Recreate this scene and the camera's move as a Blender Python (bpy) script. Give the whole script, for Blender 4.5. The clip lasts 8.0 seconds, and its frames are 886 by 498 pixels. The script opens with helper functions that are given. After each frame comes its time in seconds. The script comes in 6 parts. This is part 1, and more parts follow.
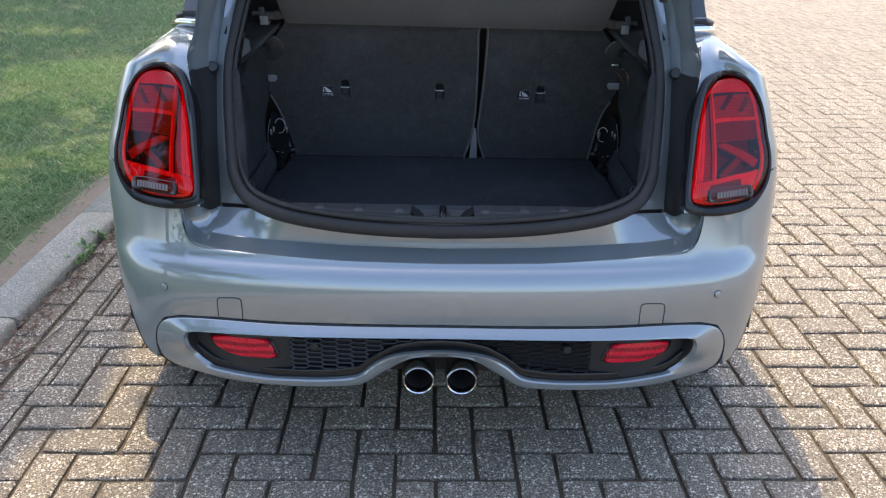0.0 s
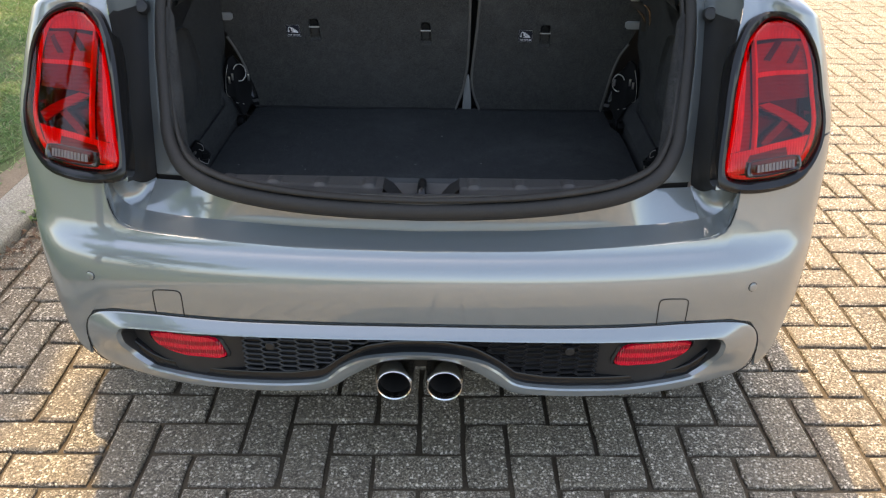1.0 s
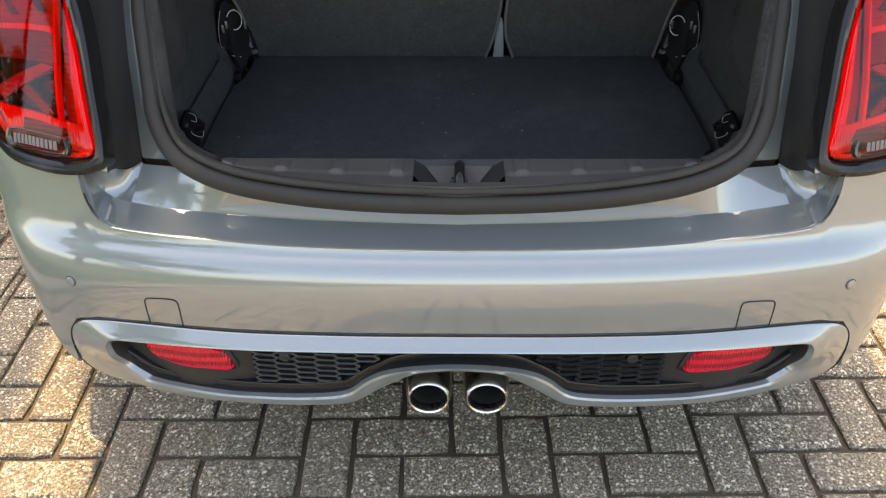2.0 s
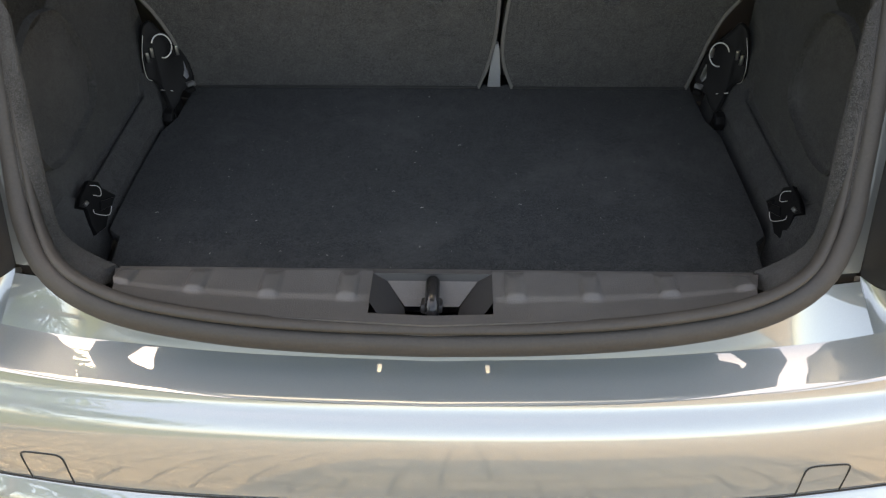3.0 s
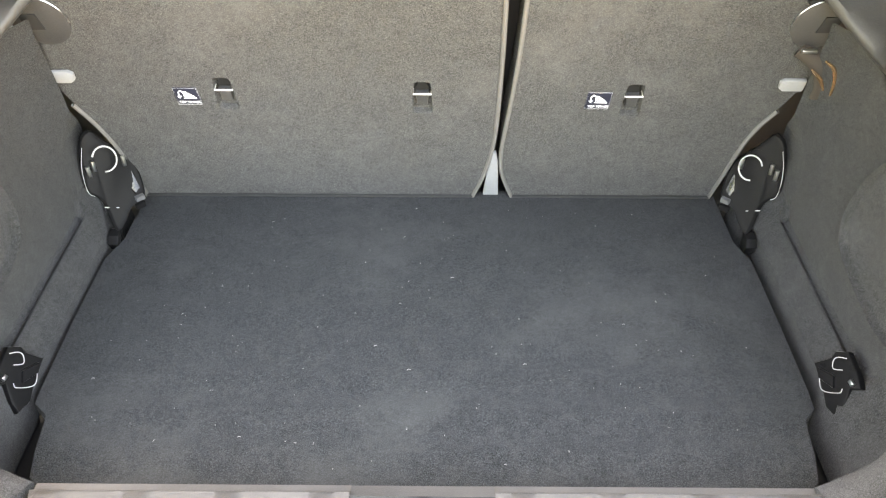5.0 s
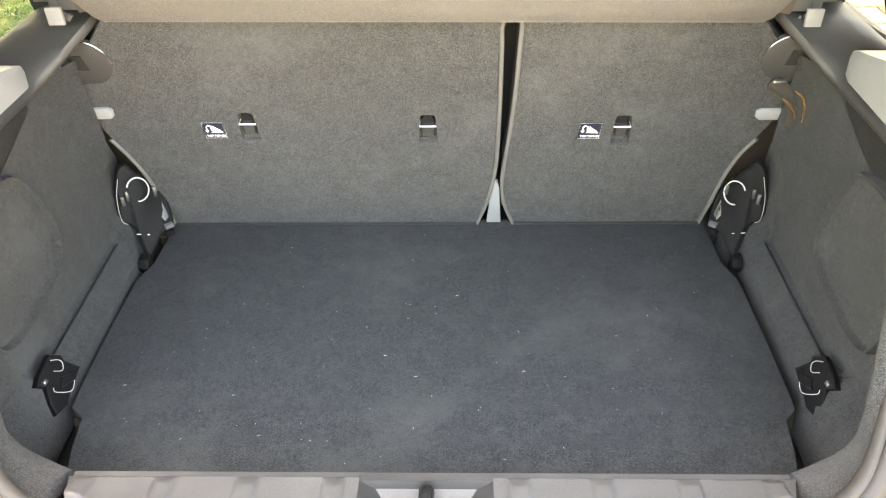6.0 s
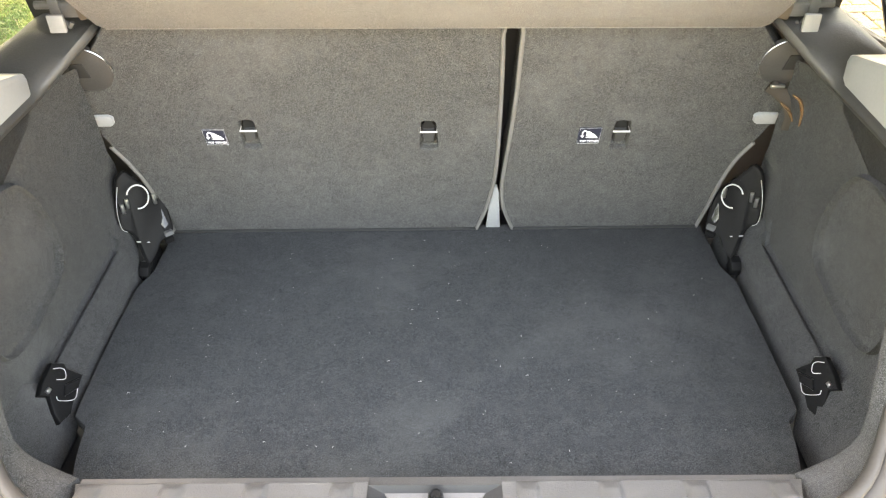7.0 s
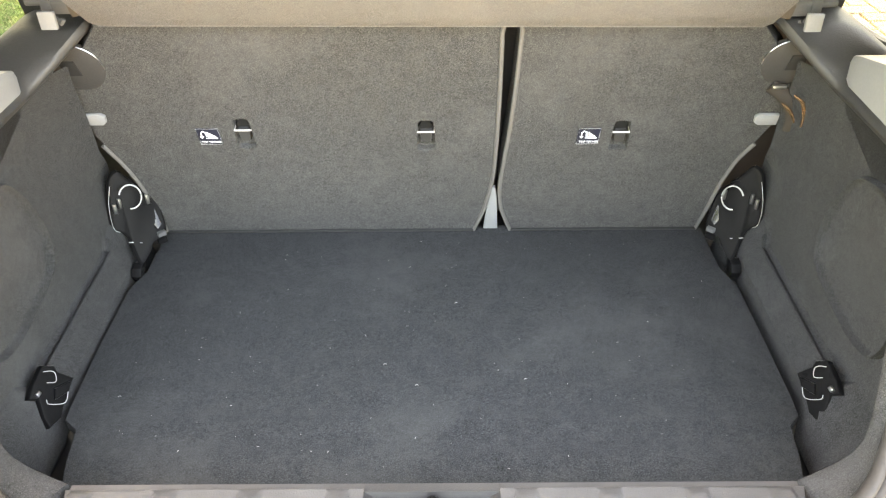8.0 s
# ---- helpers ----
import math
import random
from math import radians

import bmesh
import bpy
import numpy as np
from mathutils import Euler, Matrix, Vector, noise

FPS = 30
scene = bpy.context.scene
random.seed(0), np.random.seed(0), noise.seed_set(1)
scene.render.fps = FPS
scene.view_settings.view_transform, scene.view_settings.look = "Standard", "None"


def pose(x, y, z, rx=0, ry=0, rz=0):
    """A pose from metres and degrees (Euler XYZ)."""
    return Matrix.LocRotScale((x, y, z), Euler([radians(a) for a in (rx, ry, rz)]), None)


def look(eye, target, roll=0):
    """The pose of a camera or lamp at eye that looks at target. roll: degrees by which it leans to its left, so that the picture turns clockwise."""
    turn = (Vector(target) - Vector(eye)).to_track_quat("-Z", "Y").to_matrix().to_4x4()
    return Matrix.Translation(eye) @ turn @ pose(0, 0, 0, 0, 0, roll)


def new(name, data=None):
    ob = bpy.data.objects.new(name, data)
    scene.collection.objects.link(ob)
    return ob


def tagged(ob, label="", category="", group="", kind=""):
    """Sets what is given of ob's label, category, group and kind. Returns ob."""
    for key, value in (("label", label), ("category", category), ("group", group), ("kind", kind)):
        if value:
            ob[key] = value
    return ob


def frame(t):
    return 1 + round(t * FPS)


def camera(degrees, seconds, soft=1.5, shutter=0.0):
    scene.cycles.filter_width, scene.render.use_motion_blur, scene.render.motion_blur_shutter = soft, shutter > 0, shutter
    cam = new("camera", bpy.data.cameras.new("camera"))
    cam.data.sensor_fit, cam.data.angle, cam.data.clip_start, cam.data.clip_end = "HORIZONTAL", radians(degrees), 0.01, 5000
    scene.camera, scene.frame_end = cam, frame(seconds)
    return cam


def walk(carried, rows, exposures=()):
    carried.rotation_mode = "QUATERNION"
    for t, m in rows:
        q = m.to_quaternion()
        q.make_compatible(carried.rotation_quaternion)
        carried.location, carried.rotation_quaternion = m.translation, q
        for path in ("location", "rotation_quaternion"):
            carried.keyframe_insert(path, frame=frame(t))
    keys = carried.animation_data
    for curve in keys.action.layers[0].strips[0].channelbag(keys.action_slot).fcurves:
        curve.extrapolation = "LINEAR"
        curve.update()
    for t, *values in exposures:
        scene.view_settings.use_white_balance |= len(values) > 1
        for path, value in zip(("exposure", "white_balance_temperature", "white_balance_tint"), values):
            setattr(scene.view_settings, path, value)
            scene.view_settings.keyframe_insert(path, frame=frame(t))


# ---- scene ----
cam = camera(57.8, 8.0, soft=1.25)

PATH = [
    (0, (-0.004, -1.553, 1.371), (0.003, 0.262, 0.532), 0.9),
    (0.3, (0.012, -1.461, 1.360), (0.022, 0.111, 0.591), 1.1),
    (0.5, (0.022, -1.393, 1.352), (0.038, 0.388, 0.443), 1.2),
    (0.7, (0.050, -1.323, 1.332), (0.043, 0.230, 0.523), 0.9),
    (1, (0.059, -1.221, 1.342), (0.037, 0.506, 0.333), 0.6),
    (1.2, (0.054, -1.169, 1.336), (0.016, 0.533, 0.286), 0.2),
    (2.3, (-0.02, -0.843, 1.339), (-0.04, 0.727, 0.1), -0.5),
    (2.5, (-0.012, -0.767, 1.328), (-0.025, 0.787, 0.07), -0.3),
    (2.7, (0.003, -0.671, 1.314), (-0.013, 0.679, 0.200), -0.2),
    (3, (0.033, -0.537, 1.333), (-0.01, 0.979, 0.028), -0.5),
    (3.3, (0.037, -0.435, 1.353), (-0.014, 0.888, 0.210), -0.8),
    (3.5, (0.025, -0.372, 1.363), (-0.034, 1.145, 0.06), -0.9),
    (3.7, (0.001, -0.327, 1.363), (-0.039, 1.009, 0.233), -0.8),
    (4, (-0.017, -0.27, 1.363), (-0.043, 1.254, 0.068), -0.6),
    (4.5, (-0.005, -0.25, 1.361), (-0.007, 1.255, 0.043), 0.3),
    (4.7, (0.006, -0.250, 1.366), (0.007, 1.061, 0.207), 0.4),
    (5.8, (0.045, -0.342, 1.390), (-0.004, 1.047, 0.325), -1.2),
    (6, (0.04, -0.36, 1.39), (-0.011, 1.239, 0.189), -1.2),
    (6.5, (0.028, -0.366, 1.392), (-0.006, 1.24, 0.201), -1.2),
    (7, (0.02, -0.365, 1.391), (-0.001, 1.244, 0.203), -1.0),
    (7.5, (0.019, -0.363, 1.389), (0.005, 1.246, 0.201), -0.8),
    (8, (0.017, -0.351, 1.384), (0.008, 1.258, 0.195), -0.6),
]
EXPOSURES = [
    (0.0, 2.12, 6300, 12), (0.5, 2.2, 6800, 12), (1.2, 2.48, 8300, 12), (2.5, 2.95, 9200, 13), (3.0, 3.35, 10000, 13), (3.5, 4.74, 11100, 14), (4.0, 5.62, 11600, 14), (4.7, 5.84, 11600, 14), (5.8, 5.64, 11500, 13), (8.0, 5.58, 11500, 13),
]
walk(cam, [(t, look(eye, target, roll)) for t, eye, target, roll in PATH], EXPOSURES)


# ---- world, sun ----
SUN_TO = Vector((-0.17, 0.50, 1.0)).normalized()
world = bpy.data.worlds.new("sky")
scene.world = world
world.use_nodes = True
wn = world.node_tree
wn.nodes.clear()
sky = wn.nodes.new("ShaderNodeTexSky")
sky.sky_type = "NISHITA"
sky.sun_disc = False
sky.sun_elevation = math.asin(SUN_TO.z)
sky.sun_rotation = math.atan2(SUN_TO.x, SUN_TO.y)
sky.air_density, sky.dust_density, sky.ozone_density = 1.0, 3.0, 1.0
bg = wn.nodes.new("ShaderNodeBackground")
bg.inputs["Strength"].default_value = 0.15
wo = wn.nodes.new("ShaderNodeOutputWorld")
wn.links.new(sky.outputs[0], bg.inputs[0])
wn.links.new(bg.outputs[0], wo.inputs[0])
sun = new("sun", bpy.data.lights.new("sun", "SUN"))
sun.data.energy, sun.data.angle, sun.data.color = 1.42, radians(0.6), (1.0, 0.80, 0.49)
sun.matrix_world = look(SUN_TO * 30, (0, 0, 0))


# ---- materials ----
def shader(name, base=(0.5, 0.5, 0.5), rough=0.5, metal=0.0, **more):
    m = bpy.data.materials.new(name)
    m.use_nodes = True
    b = m.node_tree.nodes["Principled BSDF"]
    b.inputs["Base Color"].default_value = (*base, 1)
    b.inputs["Roughness"].default_value = rough
    b.inputs["Metallic"].default_value = metal
    for k, v in more.items():
        b.inputs[k.replace("_", " ")].default_value = v
    return m


def node(m, kind, **sets):
    n = m.node_tree.nodes.new(kind)
    for k, v in sets.items():
        if k in n.inputs:
            n.inputs[k].default_value = v
    return n


def wire(m, a, b):
    m.node_tree.links.new(a, b)


def bsdf(m):
    return m.node_tree.nodes["Principled BSDF"]


def texco(m):
    return node(m, "ShaderNodeTexCoord").outputs["Object"]


def noise_of(m, scale, detail=4.0, rough=0.6, vec=None):
    n = node(m, "ShaderNodeTexNoise", Scale=scale, Detail=detail, Roughness=rough)
    wire(m, vec or texco(m), n.inputs["Vector"])
    return n.outputs["Fac"]


def ramp(m, fac, stops):
    n = m.node_tree.nodes.new("ShaderNodeValToRGB")
    els = n.color_ramp.elements
    while len(els) < len(stops):
        els.new(0.5)
    for e, (p, c) in zip(els, stops):
        e.position, e.color = p, (*c, 1)
    wire(m, fac, n.inputs["Fac"])
    return n.outputs["Color"]


def mix(m, fac, a, b, how="MIX"):
    n = m.node_tree.nodes.new("ShaderNodeMix")
    n.data_type, n.blend_type = "RGBA", how
    for sock, v in ((n.inputs[0], fac), (n.inputs[6], a), (n.inputs[7], b)):
        if isinstance(v, (int, float)):
            sock.default_value = v
        elif isinstance(v, tuple):
            sock.default_value = (*v, 1)
        else:
            wire(m, v, sock)
    return n.outputs[2]


def bump(m, height, strength=0.3, dist=0.002, before=None):
    n = node(m, "ShaderNodeBump", Strength=strength, Distance=dist)
    wire(m, height, n.inputs["Height"])
    if before is not None:
        wire(m, before, n.inputs["Normal"])
    wire(m, n.outputs[0], bsdf(m).inputs["Normal"])
    return n.outputs[0]


def piece_random(m):
    """A value per piece, for pieces that are objects of their own and for joined ones."""
    a = m.node_tree.nodes.new("ShaderNodeObjectInfo").outputs["Random"]
    b = m.node_tree.nodes.new("ShaderNodeNewGeometry").outputs["Random Per Island"]
    s = m.node_tree.nodes.new("ShaderNodeMath")
    s.operation = "ADD"
    wire(m, a, s.inputs[0])
    wire(m, b, s.inputs[1])
    f = m.node_tree.nodes.new("ShaderNodeMath")
    f.operation = "FRACT"
    wire(m, s.outputs[0], f.inputs[0])
    return f.outputs[0]


def world_pos(m):
    return m.node_tree.nodes.new("ShaderNodeNewGeometry").outputs["Position"]


def make_paint():
    m = shader("grey_metallic_paint", (0.20, 0.218, 0.224), 0.42, 0.32, Coat_Weight=1.0, Coat_Roughness=0.015, Coat_IOR=2.0)
    n = noise_of(m, 900.0, 2.0)
    big = noise_of(m, 2.5, 3.0)
    c = mix(m, n, (0.116, 0.134, 0.138), (0.182, 0.206, 0.210))
    wire(m, mix(m, big, c, (0.148, 0.170, 0.174)), bsdf(m).inputs["Base Color"])
    r = node(m, "ShaderNodeMapRange")
    wire(m, noise_of(m, 14.0, 5.0), r.inputs[0])
    r.inputs[3].default_value, r.inputs[4].default_value = 0.006, 0.022
    wire(m, r.outputs[0], bsdf(m).inputs["Coat Roughness"])
    return m


def make_rough(name, a, b, rough, scale=260.0, strength=0.25, dist=0.0006, spec=0.5, wear=None):
    """A grained plastic or rubber: fine grain, broad wear."""
    m = shader(name, a, rough, Specular_IOR_Level=spec)
    fine = noise_of(m, scale, 3.0)
    wide = noise_of(m, 7.0, 5.0, 0.65)
    c = mix(m, fine, a, b)
    if wear:
        c = mix(m, ramp(m, wide, [(0.5, (0, 0, 0)), (0.72, (0.55, 0.55, 0.55))]), c, wear)
    wire(m, c, bsdf(m).inputs["Base Color"])
    r = node(m, "ShaderNodeMapRange")
    wire(m, wide, r.inputs[0])
    r.inputs[3].default_value, r.inputs[4].default_value = max(0.05, rough - 0.12), min(1, rough + 0.12)
    wire(m, r.outputs[0], bsdf(m).inputs["Roughness"])
    bump(m, fine, strength, dist)
    return m


def make_carpet(name, dark, light, dust):
    m = shader(name, dark, 0.95, Specular_IOR_Level=0.06, Sheen_Weight=0.05, Sheen_Roughness=0.5)
    fib = noise_of(m, 1000.0, 2.0, 0.75)
    mid = noise_of(m, 160.0, 4.0, 0.7)
    wide = noise_of(m, 5.0, 5.0, 0.6)
    c = mix(m, ramp(m, fib, [(0.40, (0, 0, 0)), (0.62, (1, 1, 1))]), tuple(0.8 * v for v in dark), tuple(1.12 * v for v in light))
    grain = noise_of(m, 650.0, 2.0, 0.7)
    c = mix(m, ramp(m, grain, [(0.38, (0.7, 0.7, 0.7)), (0.6, (0, 0, 0))]), c, dark)
    c = mix(m, ramp(m, mid, [(0.45, (0, 0, 0)), (0.75, (0.3, 0.3, 0.3))]), c, dust)
    c = mix(m, ramp(m, wide, [(0.50, (0, 0, 0)), (0.72, (0.55, 0.55, 0.55))]), c, dust)
    rub = noise_of(m, 34.0, 5.0, 0.7)
    c = mix(m, ramp(m, rub, [(0.50, (0, 0, 0)), (0.72, (0.22, 0.22, 0.22))]), c, dust)
    c = mix(m, ramp(m, rub, [(0.30, (0.2, 0.2, 0.2)), (0.46, (0, 0, 0))]), c, dark)
    wire(m, c, bsdf(m).inputs["Base Color"])
    bump(m, fib, 0.7, 0.0025, bump(m, mid, 0.35, 0.003))
    return m


def node_color(m, pos, scale):
    """A noise colour, to shake a texture's place."""
    n = node(m, "ShaderNodeTexNoise", Scale=scale, Detail=3.0)
    wire(m, pos, n.inputs["Vector"])
    return n.outputs["Color"]


def make_block():
    """Concrete paving block: buff cement with light and dark aggregate."""
    m = shader("concrete_block", (0.3, 0.26, 0.21), 0.9, Specular_IOR_Level=0.25)
    pos = world_pos(m)
    rnd = piece_random(m)
    tone = ramp(m, rnd, [(0.0, (0.20, 0.168, 0.12)), (0.35, (0.27, 0.226, 0.162)), (0.7, (0.235, 0.20, 0.147)), (1.0, (0.30, 0.247, 0.172))])
    fine = noise_of(m, 160.0, 5.0, 0.75, pos)
    tone = mix(m, ramp(m, fine, [(0.38, (0.85, 0.85, 0.85)), (0.62, (0, 0, 0))]), tone, (0.07, 0.06, 0.048))
    v = node(m, "ShaderNodeTexVoronoi", Scale=110.0, Randomness=1.0)
    wire(m, mix(m, 0.012, pos, node_color(m, pos, 120.0)), v.inputs["Vector"])
    sel = ramp(m, v.outputs["Color"], [(0.50, (0, 0, 0)), (0.60, (1, 1, 1))])
    core = ramp(m, v.outputs["Distance"], [(0.30, (1, 1, 1)), (0.40, (0, 0, 0))])
    tone = mix(m, mix(m, 1.0, sel, core, "MULTIPLY"), tone, (0.84, 0.75, 0.61))
    speck = noise_of(m, 180.0, 5.0, 0.85, pos)
    tone = mix(m, ramp(m, speck, [(0.55, (0, 0, 0)), (0.59, (1, 1, 1))]), tone, (0.64, 0.56, 0.44))
    tone = mix(m, ramp(m, speck, [(0.42, (0.95, 0.95, 0.95)), (0.46, (0, 0, 0))]), tone, (0.026, 0.022, 0.019))
    worn = noise_of(m, 14.0, 6.0, 0.7, pos)
    tone = mix(m, ramp(m, worn, [(0.45, (0, 0, 0)), (0.7, (0.5, 0.5, 0.5))]), tone, (0.17, 0.142, 0.11))
    stain = noise_of(m, 1.7, 6.0, 0.65, pos)
    tone = mix(m, ramp(m, stain, [(0.45, (0, 0, 0)), (0.75, (0.45, 0.45, 0.45))]), tone, (0.16, 0.13, 0.10))
    wire(m, tone, bsdf(m).inputs["Base Color"])
    bump(m, speck, 0.9, 0.004, bump(m, fine, 0.8, 0.003))
    return m


def make_soil(name, a, b, scale=30.0):
    m = shader(name, a, 0.95, Specular_IOR_Level=0.1)
    pos = world_pos(m)
    n1 = noise_of(m, scale, 8.0, 0.7, pos)
    n2 = noise_of(m, scale * 9, 4.0, 0.7, pos)
    c = mix(m, n1, a, b)
    wire(m, mix(m, ramp(m, n2, [(0.4, (0, 0, 0)), (0.65, (0.6, 0.6, 0.6))]), c, tuple(0.45 * v for v in a)), bsdf(m).inputs["Base Color"])
    bump(m, n2, 0.6, 0.004)
    return m


def make_kerb():
    """Old kerb concrete: worn aggregate, dark lichen, mossy foot."""
    m = shader("weathered_kerb_concrete", (0.2, 0.19, 0.17), 0.95, Specular_IOR_Level=0.15)
    pos = world_pos(m)
    big = noise_of(m, 3.5, 7.0, 0.7, pos)
    mid = noise_of(m, 38.0, 6.0, 0.7, pos)
    fine = noise_of(m, 170.0, 4.0, 0.75, pos)
    c = mix(m, ramp(m, fine, [(0.35, (0, 0, 0)), (0.65, (1, 1, 1))]), (0.075, 0.071, 0.062), (0.45, 0.425, 0.37))
    c = mix(m, ramp(m, mid, [(0.42, (0, 0, 0)), (0.66, (0.7, 0.7, 0.7))]), c, (0.18, 0.17, 0.145))
    c = mix(m, ramp(m, big, [(0.42, (0, 0, 0)), (0.7, (0.75, 0.75, 0.75))]), c, (0.18, 0.185, 0.13))
    wire(m, c, bsdf(m).inputs["Base Color"])
    bump(m, fine, 0.8, 0.003, bump(m, mid, 0.5, 0.006))
    return m


def make_grass():
    m = shader("grass_blades", (0.09, 0.16, 0.03), 0.6, Specular_IOR_Level=0.3)
    rnd = piece_random(m)
    c = ramp(m, rnd, [(0.0, (0.07, 0.14, 0.055)), (0.45, (0.13, 0.24, 0.085)), (0.8, (0.18, 0.30, 0.115)), (0.92, (0.29, 0.32, 0.18)), (1.0, (0.40, 0.37, 0.26))])
    wide = noise_of(m, 1.3, 4.0, 0.6, world_pos(m))
    c = mix(m, ramp(m, wide, [(0.45, (0, 0, 0)), (0.7, (0.6, 0.6, 0.6))]), c, (0.22, 0.25, 0.12))
    wire(m, c, bsdf(m).inputs["Base Color"])
    tr = m.node_tree.nodes.new("ShaderNodeBsdfTranslucent")
    wire(m, c, tr.inputs["Color"])
    mx = node(m, "ShaderNodeMixShader")
    mx.inputs[0].default_value = 0.42
    out = m.node_tree.nodes["Material Output"]
    wire(m, bsdf(m).outputs[0], mx.inputs[1])
    wire(m, tr.outputs[0], mx.inputs[2])
    wire(m, mx.outputs[0], out.inputs[0])
    return m


def make_clear(name, tint, gloss=0.05):
    """A thin clear or tinted pane: light passes straight, the surface mirrors by its angle."""
    m = bpy.data.materials.new(name)
    m.use_nodes = True
    m.node_tree.nodes.clear()
    out = m.node_tree.nodes.new("ShaderNodeOutputMaterial")
    tp = m.node_tree.nodes.new("ShaderNodeBsdfTransparent")
    tp.inputs["Color"].default_value = (*tint, 1)
    gl = m.node_tree.nodes.new("ShaderNodeBsdfGlossy")
    gl.inputs["Roughness"].default_value = gloss
    lw = node(m, "ShaderNodeLayerWeight", Blend=0.5)
    pw = m.node_tree.nodes.new("ShaderNodeMath")
    pw.operation = "POWER"
    pw.inputs[1].default_value = 5.0
    wire(m, lw.outputs["Facing"], pw.inputs[0])
    fr = node(m, "ShaderNodeMapRange")
    wire(m, pw.outputs[0], fr.inputs[0])
    fr.inputs[3].default_value, fr.inputs[4].default_value = 0.035, 0.85
    mx = m.node_tree.nodes.new("ShaderNodeMixShader")
    wire(m, fr.outputs[0], mx.inputs[0])
    wire(m, tp.outputs[0], mx.inputs[1])
    wire(m, gl.outputs[0], mx.inputs[2])
    wire(m, mx.outputs[0], out.inputs[0])
    return m


def make_ribbed(name, base, rough, scale, axis=2, **more):
    """Moulded plastic with fine optic ribs."""
    m = shader(name, base, rough, **more)
    w = node(m, "ShaderNodeTexWave", Scale=scale, Distortion=0.4)
    w.bands_direction = "XYZ"[axis]
    wire(m, texco(m), w.inputs["Vector"])
    n = noise_of(m, 40.0)
    wire(m, mix(m, n, tuple(0.6 * v for v in base), base), bsdf(m).inputs["Base Color"])
    bump(m, w.outputs["Fac"], 0.6, 0.002)
    return m


PAINT = make_paint()
BLACK_GLOSS = make_rough("gloss_black_plastic", (0.008, 0.008, 0.009), (0.012, 0.012, 0.012), 0.16, 500, 0.04, spec=0.3)
BLACK_PLASTIC = make_rough("grained_black_plastic", (0.012, 0.012, 0.013), (0.024, 0.024, 0.024), 0.45, 700, 0.3, spec=0.35)
# Near-black that stands in for shade in narrow gaps; also the seal's outer lip.
DARK_GAP = shader("shut_line_shadow_gap_rubber", (0.006, 0.006, 0.006), 0.8)
RUBBER = make_rough("black_rubber_seal", (0.018, 0.0175, 0.017), (0.032, 0.030, 0.028), 0.6, 300, 0.35, 0.0008, 0.25, (0.045, 0.041, 0.037))
SILL_GREY = make_rough("grey_grained_plastic", (0.037, 0.037, 0.037), (0.058, 0.057, 0.056), 0.5, 480, 0.5, 0.0008, 0.4, (0.076, 0.075, 0.072))
TRIM_DARK = make_rough("anthracite_trim_plastic", (0.024, 0.024, 0.024), (0.042, 0.041, 0.04), 0.5, 420, 0.4, 0.0008, 0.4, (0.05, 0.048, 0.045))
CARPET = make_carpet("anthracite_boot_carpet", (0.0095, 0.0104, 0.0114), (0.052, 0.0575, 0.0595), (0.060, 0.0635, 0.0625))
FELT = make_carpet("charcoal_needle_felt", (0.0180, 0.0182, 0.0180), (0.100, 0.0995, 0.0965), (0.090, 0.089, 0.0865))
# The seat felt's copy, darkened to put the sides' weaker light into its colour.
FELT_SIDE = make_carpet("shaded_side_felt", (0.0112, 0.0116, 0.0120), (0.063, 0.0645, 0.0655), (0.064, 0.065, 0.065))
FABRIC = make_carpet("grey_shelf_fabric", (0.10, 0.098, 0.098), (0.21, 0.206, 0.203), (0.17, 0.167, 0.164))
TIP_STEEL = shader("polished_tip_steel", (0.62, 0.61, 0.59), 0.2, 1.0)
CHROME = shader("polished_steel", (0.78, 0.77, 0.75), 0.08, 1.0)
STEEL = make_rough("brushed_steel", (0.5, 0.5, 0.5), (0.62, 0.62, 0.61), 0.3, 300, 0.2)
bsdf(STEEL).inputs["Metallic"].default_value = 1.0
PALE = make_rough("pale_grey_plastic", (0.18, 0.184, 0.188), (0.22, 0.225, 0.23), 0.4, 300, 0.15)
PIPING = make_rough("grey_seat_piping", (0.07, 0.067, 0.062), (0.11, 0.105, 0.10), 0.7, 300, 0.3)
SATIN_BLACK = make_rough("satin_black_plastic", (0.006, 0.006, 0.0065), (0.010, 0.010, 0.010), 0.30, 500, 0.06, spec=0.025)
SHEEN_BLACK = make_rough("shiny_black_plastic", (0.006, 0.006, 0.0065), (0.010, 0.010, 0.010), 0.20, 500, 0.06, spec=0.3)
# Near-black that puts the shade of deep recesses into the colour.
RECESS_SHADE = shader("recess_shade_black", (0.010, 0.010, 0.010), 0.6, Specular_IOR_Level=0.2)
BAR_STEEL = make_rough("zinc_plated_steel", (0.36, 0.355, 0.34), (0.44, 0.43, 0.41), 0.35, 300, 0.2)
FOOT_GREY = make_rough("smooth_pale_grey_trim", (0.17, 0.175, 0.18), (0.21, 0.215, 0.22), 0.35, 300, 0.1)
PIVOT_GREY = make_rough("mid_grey_plastic", (0.07, 0.07, 0.07), (0.1, 0.1, 0.1), 0.4, 300, 0.15)
SOCKET = make_rough("brown_grey_plastic", (0.055, 0.043, 0.033), (0.075, 0.06, 0.047), 0.45, 300, 0.15)
NAVY = shader("navy_label_film", (0.014, 0.015, 0.024), 0.3)
